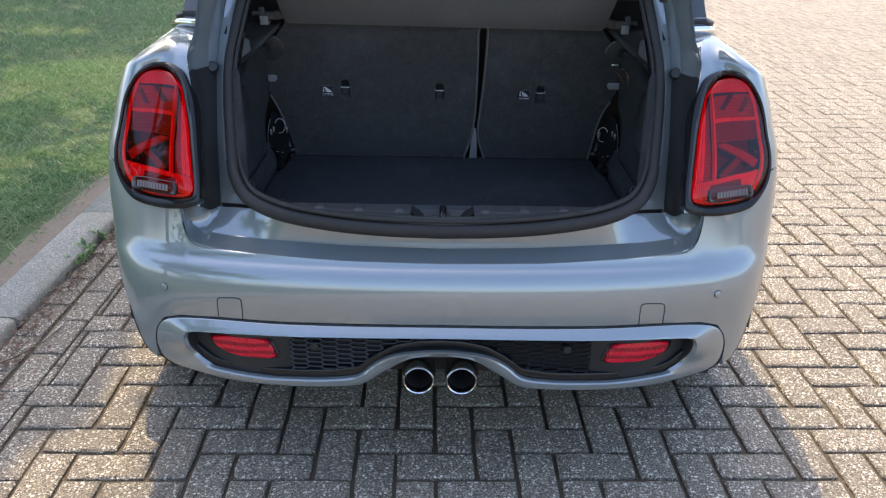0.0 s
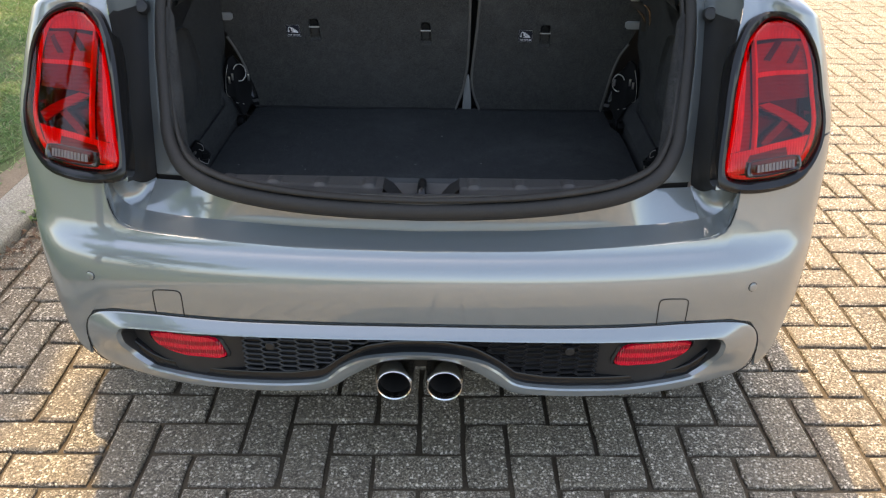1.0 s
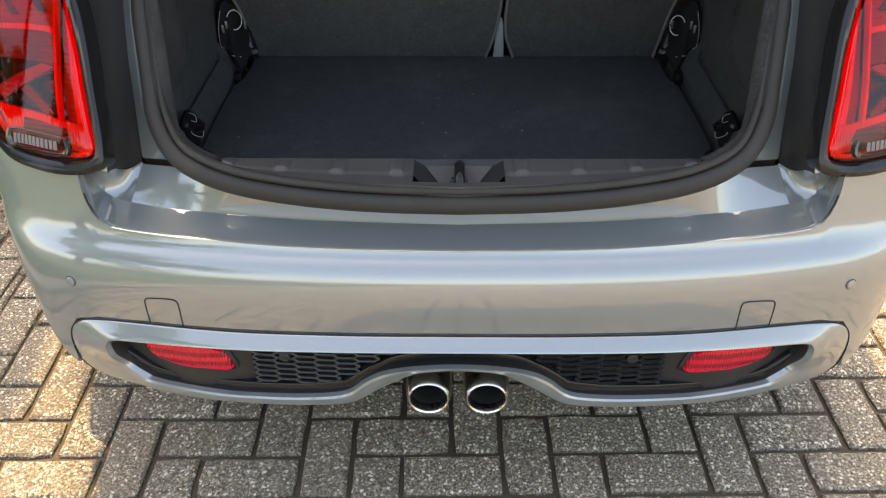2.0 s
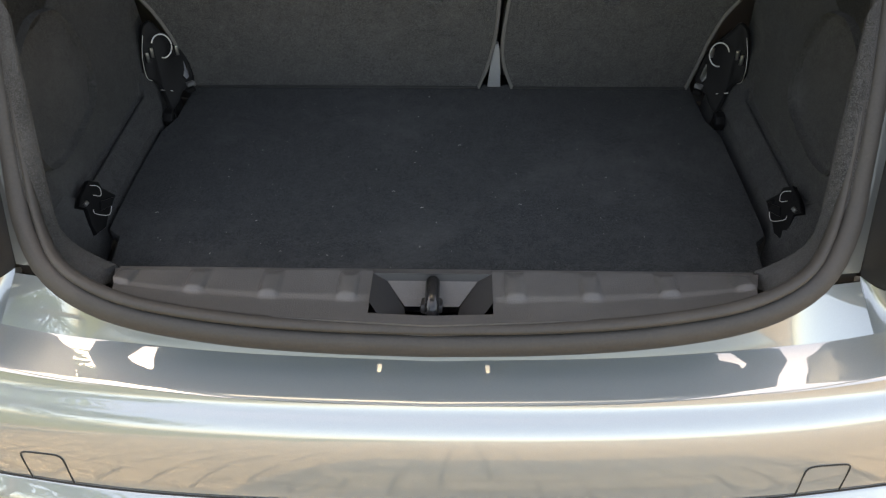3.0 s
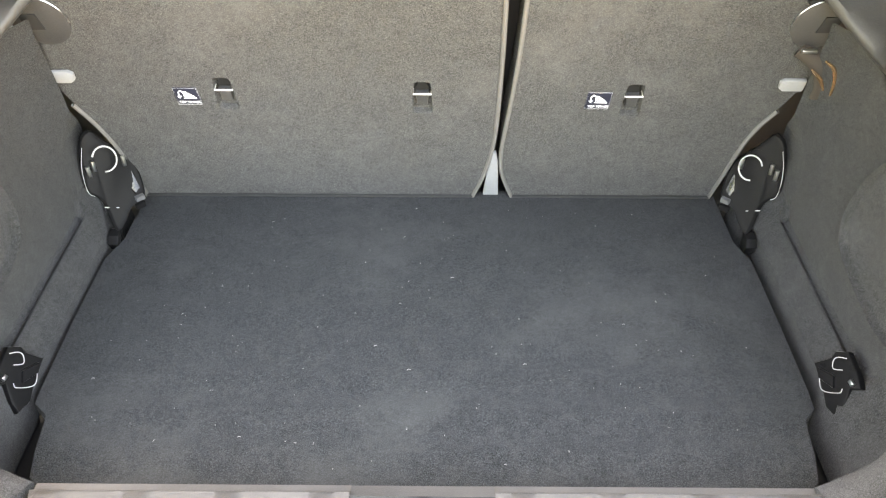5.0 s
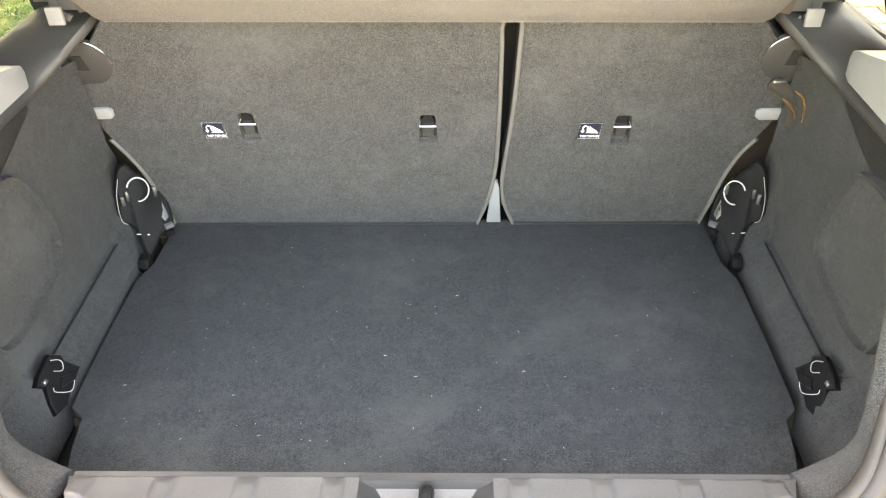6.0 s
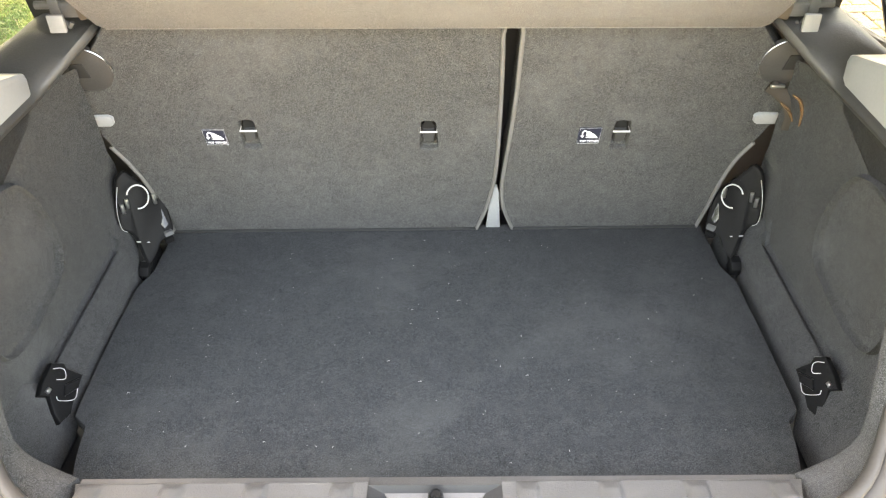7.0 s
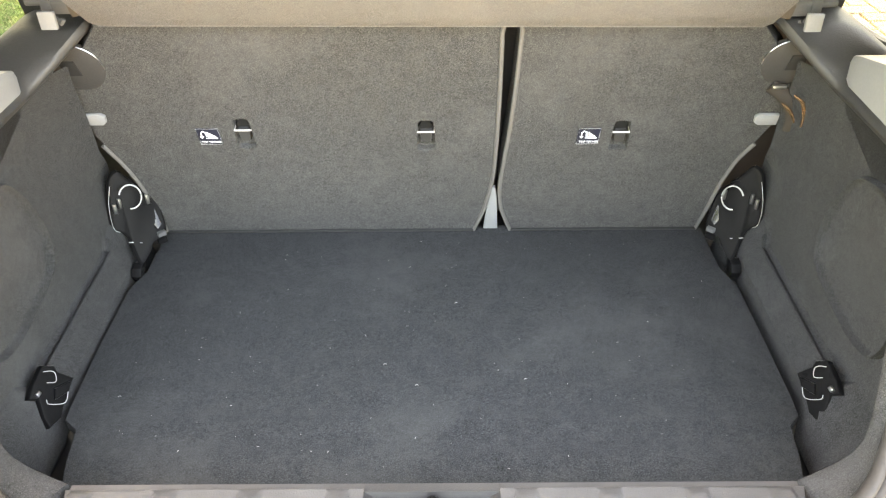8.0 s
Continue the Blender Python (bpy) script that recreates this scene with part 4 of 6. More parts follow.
rows = [[sill(x, f) for x in np.linspace(-POCKET, POCKET, 12)] for f in (-0.02, 0.0, 0.05, 0.10, 0.15, 0.20)]
part("sill_bridge", loft(rows), SILL_GREY, trim, "", 40)
rows = [[(x, y, z) for x in np.linspace(-POCKET, POCKET, 12)] for y, z in ((0.1705, 0.684), (0.177, 0.681), (0.1870, 0.677), (0.1895, 0.60))]
part("sill_bridge", loft(rows), SILL_GREY, trim, "", 40)
# latch pocket: black cheeks, grey back plate, striker
pk = new("latch_pocket")
pk.location = (0, 0.14, 0.67)
pk.parent, pk.matrix_parent_inverse = car, Matrix.Translation((0, -1.9, 0))
tagged(pk, "black latch pocket with a striker in the sill trim")
bpy.context.view_layer.update()
bm = bmesh.new()
rim = [(-POCKET, 0.1705, 0.685), (POCKET, 0.1705, 0.685), (POCKET, 0.118, 0.689), (POCKET - 0.012, 0.098, 0.687), (-POCKET + 0.012, 0.098, 0.687), (-POCKET, 0.118, 0.689)]
low = [(-0.054, 0.1665, 0.676), (0.054, 0.1665, 0.676), (0.033, 0.137, 0.662), (0.030, 0.126, 0.656), (-0.030, 0.126, 0.656), (-0.033, 0.137, 0.662)]
loft([rim, low], True, bm)
part("pocket_cheek", bm, BLACK_PLASTIC, pk, "black plastic cheeks of the pocket", 20)
bm = bmesh.new()
loft([[(-0.054, 0.1665, 0.6765), (0.054, 0.1665, 0.6765)], [(-0.032, 0.137, 0.6628), (0.032, 0.137, 0.6628)]], bm=bm)
part("back_plate", bm, SILL_GREY, pk, "plain grey plate in the pocket", 20)
part("striker", tube(smooth_line([(0.001, 0.124, 0.655), (0.001, 0.117, 0.668), (0.001, 0.124, 0.679), (0.001, 0.144, 0.684), (0.001, 0.158, 0.682), (0.001, 0.162, 0.672)], 30).tolist(), 0.0085, 14), BLACK_GLOSS, pk, "shiny black striker loop")
part("striker_base", box((0.026, 0.05, 0.012), (0, 0.145, 0.662), 0.004, turn=Matrix.Rotation(-0.42, 4, "X")), BLACK_PLASTIC, pk)

# boot floor: a loose carpeted board
F = lambda x, y: 0.616 - 0.018 * (y - 0.23)
out = [(-0.40, 0.205), (-0.432, 0.235), (-0.440, 0.27), (-0.446, 0.318), (-0.466, 0.335), (-0.468, 0.36), (-0.471, 0.48), (-0.470, 0.60), (-0.456, 0.645), (-0.455, 0.70), (-0.454, 0.77),
       (0.445, 0.77), (0.446, 0.645), (0.460, 0.60), (0.461, 0.48), (0.460, 0.36), (0.458, 0.335), (0.442, 0.318), (0.436, 0.27), (0.428, 0.235), (0.40, 0.205)]
part("boot_floor_board", prism(out, -0.02, lambda u, v, w: (u, v, F(u, v) + w), 0.003), CARPET, None, "dark anthracite carpeted boot floor board with lint and dust", 30, "boot floor")
# Added near-black sheet, so that gaps round the board look deep.
bm = box((1.02, 0.62, 0.02), (0, 0.47, 0.55), 0.004)
part("boot_well", bm, RECESS_SHADE, car, "near-black sheet for the shade under the boot floor")

# lint on the carpet
rl = random.Random(11)
bm = bmesh.new()
for i in range(130):
    x, y = rl.uniform(-0.42, 0.42), rl.uniform(0.24, 0.72)
    a, l = rl.uniform(0, math.pi), rl.choice((0.0008, 0.0010, 0.0014, 0.0030))
    z = F(x, y) + 0.0006
    d = Vector((math.cos(a), math.sin(a), 0)) * l / 2
    tube([Vector((x, y, z)) - d, Vector((x, y, z + 0.0008)), Vector((x, y, z)) + d], 0.00012 if l > 0.003 else 0.0002, 5, bm=bm)
for x, y in ((-0.409, 0.373), (-0.068, 0.43), (-0.024, 0.39), (0.12, 0.40), (0.03, 0.56)):
    tube([(x - 0.002, y, F(x, y) + 0.0008), (x, y + 0.001, F(x, y) + 0.0014), (x + 0.0025, y + 0.0008, F(x, y) + 0.0008)], 0.00025, 6, bm=bm)
part("lint", bm, LINT, None, "scattered pale lint and grit on the boot carpet", 0, "lint", kind="stuff")


def boot_side(sg):
    """Carpeted side liner with ledge, cover panel, rail and fittings."""
    lip = [(0.385, 0.186, 0.655), (0.387, 0.187, 0.680), (0.400, 0.190, 0.684), (0.415, 0.194, 0.690), (0.428, 0.196, 0.698), (0.440, 0.198, 0.709), (0.448, 0.200, 0.728), (0.451, 0.207, 0.755), (0.454, 0.225, 0.80), (0.460, 0.25, 0.85), (0.472, 0.295, 0.93), (0.474, 0.305, 0.948)]
    flat_low = [(0.478, 0.57), (0.480, 0.602), (0.485, 0.628), (0.494, 0.646), (0.506, 0.660), (0.513, 0.672), (0.514, 0.70), (0.515, 0.75), (0.516, 0.80), (0.516, 0.86), (0.512, 0.93), (0.508, 0.953)]
    ledge_low = [(0.477, 0.580), (0.477, 0.620), (0.481, 0.627), (0.499, 0.648), (0.502, 0.649), (0.509, 0.643), (0.515, 0.650), (0.515, 0.72), (0.516, 0.80), (0.516, 0.86), (0.512, 0.93), (0.508, 0.953)]
    near = 0.0 if sg < 0 else 0.016
    flat_low = [(x - near * max(0.0, 1 - k / 4), z) for k, (x, z) in enumerate(flat_low)]
    rows = [[(sg * x, y, z) for x, y, z in lip]]
    for t, k in ((0.03, 0.12), (0.10, 0.32), (0.22, 0.55), (0.40, 0.78), (0.65, 0.94), (1.0, 1.0)):
        rows.append([(sg * (a[0] + (b[0] - a[0]) * k), a[1] + (max(0.265, a[1] + 0.05) - a[1]) * t, a[2] + (b[1] - a[2]) * k) for a, b in zip(lip, flat_low)])
    for y in (0.31, 0.335, 0.36, 0.37, 0.45, 0.55, 0.60, 0.62, 0.645, 0.66, 0.68, 0.698, 0.742):
        w = min(1, max(0, (y - 0.335) / 0.03)) * min(1, max(0, (0.665 - y) / 0.02))
        tuck = lambda z: 0.028 * min(1, max(0, (y - 0.755 + 0.29 * (z - 0.606) + 0.10) / 0.10)) ** 1.5 * min(1, max(0, (z - 0.76) / 0.05))
        rows.append([(sg * (a[0] + (b[0] - a[0]) * w - tuck(a[1])), max(y, 0.36 + 0.02 * k) if k > 9 and y < 0.36 else y, a[1] + (b[1] - a[1]) * w) for k, (a, b) in enumerate(zip(flat_low, ledge_low))])
    rows = [[(p[0], min(p[1], 0.743 - 0.29 * (p[2] - 0.606)) if p[2] > 0.79 else p[1], p[2]) for p in r] for r in rows]
    # Added near-black sheet that paints the shade in the gap beside the board.
    part("well_shade", box((0.004, 0.17, 0.06), (sg * 0.484, 0.265, 0.555), 0.001), RECESS_SHADE, car, "near-black sheet for the shade beside the boot floor")
    liner = part("side_liner", loft(rows), FELT_SIDE, car, "charcoal felt side lining of the boot", 24)
    # plastic edge between seal and felt
    zs_ = [0.688, 0.692, 0.700, 0.712, 0.727, 0.745, 0.765, 0.79, 0.82, 0.87, 0.94, 0.96]
    xs_ = np.interp(zs_, [0.686, 0.703, 0.730, 0.765, 0.80, 0.84, 0.905, 0.98], [0.395, 0.437, 0.464, 0.479, 0.485, 0.490, 0.497, 0.499])
    ys_ = np.interp(zs_, [0.686, 0.703, 0.730, 0.765, 0.80, 0.84, 0.905, 0.98], [0.127, 0.148, 0.174, 0.198, 0.222, 0.246, 0.290, 0.335])
    start = [np.array((x - 0.006, y - 0.004, z + 0.006)) for x, y, z in zip(xs_, ys_, zs_)]
    edge = []
    for k, puff in ((0, 0.0), (0.25, 0.006), (0.55, 0.008), (0.85, 0.005), (0.97, 0.001), (1.0, -0.004)):
        edge.append([tuple(np.array((sg, 1, 1)) * (a + (np.array(b) - a) * k + np.array((-0.3, -0.5, 0.8)) * puff)) for a, b in zip(start, lip)])
    part("edge_trim", loft(edge), FELT_SIDE, liner, "felt covered edge of the side lining", 40)
    # removable cover, a low raised panel
    o = smooth_line([(0.315, 0.73), (0.30, 0.80), (0.325, 0.865), (0.39, 0.900), (0.442, 0.894), (0.468, 0.880), (0.494, 0.837), (0.509, 0.786), (0.506, 0.75), (0.485, 0.728), (0.42, 0.715), (0.36, 0.712)], 72, True)
    c = o.mean(0)
    rows2 = [[(sg * (0.516 - off), c[0] + (y - c[0]) * f, c[1] + (z - c[1]) * f) for y, z in o] for f, off in ((1.0, -0.003), (0.992, 0.007), (0.983, 0.0125), (0.970, 0.0125), (0.957, 0.004), (0.93, 0.001), (0.5, 0.002), (0.01, 0.002))]
    part("access_cover", loft(rows2, True), FELT_SIDE, liner, "rounded felt access cover", 60)
    # rail that carries the shelf
    ys2 = np.concatenate([np.linspace(0.415, 0.55, 6), np.linspace(0.565, 0.655, 9), [0.8, 1.0]])
    prof = [(0.511, 0.936), (0.502, 0.943), (0.499, 0.950), (0.503, 0.957), (0.520, 0.962), (0.537, 0.970), (0.549, 0.981), (0.556, 0.988), (0.563, 0.989), (0.572, 0.984), (0.605, 0.955), (0.67, 0.87)]
    # towards the seat the rail flares inwards and up, round the shelf pivot
    flare = [1, 1, 1, 1, 0.8, 0.6, 0.4, 0.22, 0.08, 0, 0, 0]
    rise_at = lambda y: min(1.0, max(0.0, (y - 0.56) / 0.08))
    rows3 = [[(sg * (x - 0.058 * w * rise_at(y)), y, z + 0.006 * max(0, (0.60 - y) / 0.3) + 0.055 * w * rise_at(y)) for (x, z), w in zip(prof, flare)] for y in ys2]
    drop = 0.011 if sg > 0 else 0.0
    rail = part("shelf_rail", loft(rows3), TRIM_DARK, car, "anthracite plastic shelf rail", 50)
    # pillar foot: a smooth pale block standing on the rail
    foot = [(0.43, 0.950), (0.545, 0.950), (0.556, 0.955), (0.562, 0.975), (0.560, 0.984), (0.545, 0.990), (0.48, 1.006), (0.43, 1.018)]
    part("pillar_foot", prism(foot, 0.05, lambda u, v, w: (sg * (0.502 + 0.10 * max(0, v - 0.95) + w), u, v + drop), 0.004), FOOT_GREY, rail, "smooth pale grey foot of the pillar trim")
    part("shelf_pad", box((0.021, 0.006, 0.023), (sg * 0.477, 0.621, 1.0235 - drop), 0.0015), PALE, rail, "pale grey rest pad of the shelf")
    # shelf pivot
    bm = box((0.034, 0.020, 0.020), (sg * 0.470, 0.66, 1.030 - drop), 0.003)
    tube([(sg * 0.43, 0.655, 1.036 - drop), (sg * 0.515, 0.655, 1.036 - drop)], 0.0055, 12, bm=bm)
    box((0.014, 0.024, 0.034), (sg * 0.489, 0.66, 1.036 - drop), 0.003, bm=bm)
    tube([(sg * 0.478, 0.645, 1.018 - drop), (sg * 0.470, 0.64, 1.012 - drop), (sg * 0.466, 0.64, 1.018 - drop)], 0.003, 8, bm=bm)
    part("shelf_pivot", bm, PIVOT_GREY, rail, "grey pivot pin of the parcel shelf")
    part("pivot_socket", box((0.026, 0.03, 0.022), (sg * 0.443, 0.65, 1.034 - drop), 0.004, turn=Matrix.Rotation(sg * 0.2, 4, "Y")), SOCKET, rail, "brownish plastic pivot socket")

    def fixture(P, U, V, low, reach, back):
        """Local plane of a fitting: u along it, v up it, w proud of it; below v = low it bends back towards the boot's opening."""
        P, U, V = Vector(P), Vector(U).normalized(), Vector(V).normalized()
        n = U.cross(V)
        n = n if n.x > 0 else -n

        def place(u, v, w=0.0):
            p = P + U * u + V * v + n * w + Vector(back) * (reach * max(0.0, low - v))
            return (-sg * p.x, p.y, p.z)

        return place

    # ring bracket by the seat: black moulding and lashing ring
    br = new("ring_bracket")
    br.location = (sg * 0.485, 0.68, 0.69)
    br.parent, br.matrix_parent_inverse = car, Matrix.Translation((0, -1.9, 0))
    tagged(br, "gloss black bracket with a chrome lashing ring")
    bpy.context.view_layer.update()
    at = fixture((-0.48, 0.712, 0.69), (0.05, 0.045, 0), (0, 0, 1), -0.03, 1.1, (0.37, -0.775, 0.507))
    o = [(-0.022, 0.060), (-0.008, 0.066), (0.003, 0.050), (0.020, 0.025), (0.037, 0.001), (0.043, -0.021), (0.043, -0.061), (0.036, -0.073), (0.017, -0.078), (0.007, -0.092), (-0.008, -0.106), (-0.015, -0.101), (-0.020, -0.062), (-0.026, -0.044), (-0.039, -0.028), (-0.038, -0.003), (-0.034, 0.027), (-0.028, 0.048)]
    part("moulding", prism([tuple(p) for p in smooth_line(o, 60, True)], 0.012, lambda u, v, w: at(u, v, w - 0.010 + 0.003 * math.cos(u * 32) * math.cos((v - 0.01) * 14)), 0.004), SATIN_BLACK, br, "shiny black bracket moulding", 30)
    cup = [(0.026, 0.0), (0.024, 0.004), (0.018, -0.003), (0.008, -0.007), (0.0, -0.008)]
    part("cup", loft([[at(0.004 + r * 0.75 * math.cos(a), 0.012 + r * math.sin(a), 0.001 + h) for a in np.linspace(0, 2 * math.pi, 25)[:-1]] for r, h in cup], True), SATIN_BLACK, br, "rounded black hollow behind the ring", 60)
    # Pale line paints the glint along the moulding's outer edge.
    rim_line = smooth_line([(-0.027, 0.047), (-0.035, 0.021), (-0.039, -0.006), (-0.038, -0.028), (-0.031, -0.036)], 30)
    part("bright_edge", tube([at(u, v, 0.005) for u, v in rim_line], 0.00042, 8), BAR_STEEL, br, "pale line for the glint on the bracket's edge")
    a0, a1 = (-1.85, 2.72)
    ru, rv = (-0.0055, 0.0265) if sg < 0 else (0.0055, 0.0115)
    part("lashing_ring", tube([at(ru + 0.0168 * math.cos(a), rv + 0.0212 * math.sin(a) - 0.12 * 0.0168 * math.cos(a), 0.020) for a in np.linspace(a0, a1, 40)], 0.0011, 10), BAR_STEEL, br, "chrome lashing ring")
    for u, v, name in ((-0.030, 0.010, "bolt"), (-0.021, 0.016, "bolt"), (0.022, 0.006, "pivot_pin")):
        part(name, prism([(u - 0.0025, v - 0.008), (u + 0.0025, v - 0.009), (u + 0.0025, v + 0.008), (u - 0.0025, v + 0.009)], 0.005, lambda a, b, w: at(a, b, w + 0.008), 0.0012), STEEL, br)
    part("seat_pin", prism([(0.024, -0.069), (0.037, -0.069), (0.037, -0.062), (0.024, -0.062)], 0.008, lambda a, b, w: at(a, b, w + 0.002), 0.001), PIVOT_GREY, br, "grey seat pin")
    part("seat_pin", prism([(0.022, -0.082), (0.036, -0.082), (0.036, -0.074), (0.022, -0.074)], 0.008, lambda a, b, w: at(a, b, w), 0.001), SATIN_BLACK, br)
    part("hinge_arm", prism([(-0.016, -0.006), (0.004, -0.012), (0.010, -0.034), (-0.004, -0.052), (-0.018, -0.040)], 0.006, lambda a, b, w: at(a, b, w + 0.002), 0.0022), SHEEN_BLACK, br, "shiny black hinge arm below the ring", 30)
    part("hinge_web", prism([(0.012, 0.012), (0.030, -0.010), (0.036, -0.050), (0.026, -0.058), (0.014, -0.030)], 0.005, lambda a, b, w: at(a, b, w + 0.002), 0.002), SHEEN_BLACK, br, "shiny black web beside the seat", 30)
    # Short pale line for a second glint.
    part("clip_edge", tube([at(-0.022, -0.059, 0.004), at(-0.002, -0.069, 0.004)], 0.0006, 6), BAR_STEEL, br)
    part("floor_hook", prism([(0.632, 0.598), (0.626, 0.612), (0.634, 0.622), (0.648, 0.624), (0.658, 0.618), (0.650, 0.611), (0.654, 0.598)], 0.016, lambda u, v, w: (sg * (0.474 - w), u, v), 0.002), SATIN_BLACK, br, "small black floor hook")
    # strap bracket near the sill
    sb = new("strap_bracket")
    sb.location = (sg * 0.48, 0.35, 0.65)
    sb.parent, sb.matrix_parent_inverse = car, Matrix.Translation((0, -1.9, 0))
    tagged(sb, "gloss black floor latch bracket beside the boot floor")
    bpy.context.view_layer.update()
    at = fixture((-0.487, 0.36, 0.645), (0.139, 0.988, 0.071), (-0.457, 0.0, 0.89), -0.5, 0.0, (0, 0, 0))
    o = [(0.014, 0.026), (0.025, 0.013), (0.022, 0.004), (0.031, -0.019), (-0.007, -0.028), (-0.023, -0.034), (-0.043, -0.029), (-0.038, -0.014), (-0.024, 0.004), (-0.032, 0.015), (-0.016, 0.021)]
    part("moulding", prism(o, 0.012, lambda u, v, w: at(u, v, w - 0.006), 0.0025), SATIN_BLACK, sb, "shiny black bracket moulding", 30)
    part("loop", tube([at(u, v, 0.0075) for u, v in smooth_line([(0.007, 0.021), (0.015, 0.013), (0.016, 0.006), (0.008, 0.0), (-0.001, 0.009)], 24)], 0.00048, 8), BAR_STEEL, sb, "thin bright wire loop")
    part("lower_edge", tube([at(u, v, 0.0075) for u, v in smooth_line([(-0.019, -0.003), (-0.021, -0.009), (-0.005, -0.026), (0.012, -0.020)], 20)], 0.00048, 8), BAR_STEEL, sb, "bright lower edge")
    part("catch", prism([(-0.024, 0.008), (-0.017, 0.008), (-0.017, 0.013), (-0.024, 0.013)], 0.005, lambda u, v, w: at(u, v, w + 0.005), 0.001), STEEL, sb)
    part("plate", prism([(0.0, -0.004), (0.022, -0.016), (0.010, -0.022), (-0.012, -0.012)], 0.004, lambda u, v, w: at(u, v, w + 0.005), 0.001), SATIN_BLACK, sb)


for sg in (-1, 1):
    boot_side(sg)


# ---- rear seat backs ----
def seat_y(z):
    return 0.755 - 0.29 * (z - 0.606)


def on_seat(u, v, w):
    return (u, seat_y(v) + w * 0.96, v + w * 0.28)


LEFT = [(0.062, 0.606), (0.078, 0.660), (0.088, 0.72), (0.0915, 0.78), (0.092, 0.90), (0.090, 1.0), (0.085, 1.06), (-0.40, 1.06), (-0.424, 1.02), (-0.462, 0.972), (-0.500, 0.93), (-0.509, 0.87), (-0.493, 0.81), (-0.476, 0.77), (-0.462, 0.72), (-0.455, 0.65), (-0.452, 0.606)]
RIGHT = [(0.124, 0.606), (0.106, 0.660), (0.101, 0.71), (0.105, 0.77), (0.109, 0.82), (0.1135, 0.90), (0.116, 1.0), (0.118, 1.06), (0.39, 1.06), (0.414, 1.02), (0.452, 0.972), (0.490, 0.93), (0.499, 0.87), (0.480, 0.81), (0.460, 0.77), (0.448, 0.72), (0.440, 0.65), (0.434, 0.606)]
HOOKS = [(-0.278, 0.830), (-0.012, 0.824), (0.273, 0.821)]
LABELS = [(-0.329, 0.822), (0.226, 0.817)]


def pocket_line(x, z):
    """Rounded outline of the hollow behind an anchor bar."""
    return [tuple(p) for p in smooth_line([(x - 0.0085, z + 0.023), (x + 0.0085, z + 0.023), (x + 0.0120, z + 0.016), (x + 0.0140, z - 0.026), (x + 0.0115, z - 0.034), (x - 0.0115, z - 0.034), (x - 0.0140, z - 0.026), (x - 0.0120, z + 0.016)], 40, True)]


def seat_back(outline, label, hooks):
    line = [tuple(p) for p in smooth_line(outline, 90)]
    cx, cz = np.mean(line, 0)
    front = [(cx + (u - cx) * 0.992, cz + (v - cz) * 0.994) for u, v in line]
    bm = loft([[on_seat(u, v, 0.06) for u, v in line], [on_seat(u, v, 0.006) for u, v in line], [on_seat(cx + (u - cx) * 0.997, cz + (v - cz) * 0.998, 0.0018) for u, v in line], [on_seat(u, v, 0.0) for u, v in front]], True)
    loops = [front] + [pocket_line(x, z) for x, z in hooks]
    flat = [p for l in loops for p in l]
    vs = [bm.verts.new(on_seat(u, v, 0.0)) for u, v in flat]
    for t in tessellate_polygon([[Vector((u, v, 0)) for u, v in l] for l in loops]):
        bm.faces.new([vs[k] for k in t])
    ob = part("seat_back", bm, FELT, car, label, 40)
    top = max(range(len(line)), key=lambda k: line[k][1] - 0.001 * k)
    for run in (line[: top + 1], [p for p in line[top:] if p[1] < 0.805]):
        part("piping", tube([on_seat(u, v, -0.001) for u, v in run], 0.0032, 8), PIPING, ob, "grey piping along the seat edge")
    # Near-black tube paints the shade of the gap between seat and floor.
    part("piping", tube([on_seat(line[0][0] + (line[-1][0] - line[0][0]) * k / 20, 0.6095, -0.002) for k in range(21)], 0.0026, 8), DARK_GAP, ob, "dark line for the shade at the seat's foot")
    return ob


sl = seat_back(LEFT, "wider rear seat back covered in charcoal felt", HOOKS[:2])
sr = seat_back(RIGHT, "narrower rear seat back covered in charcoal felt", HOOKS[2:])
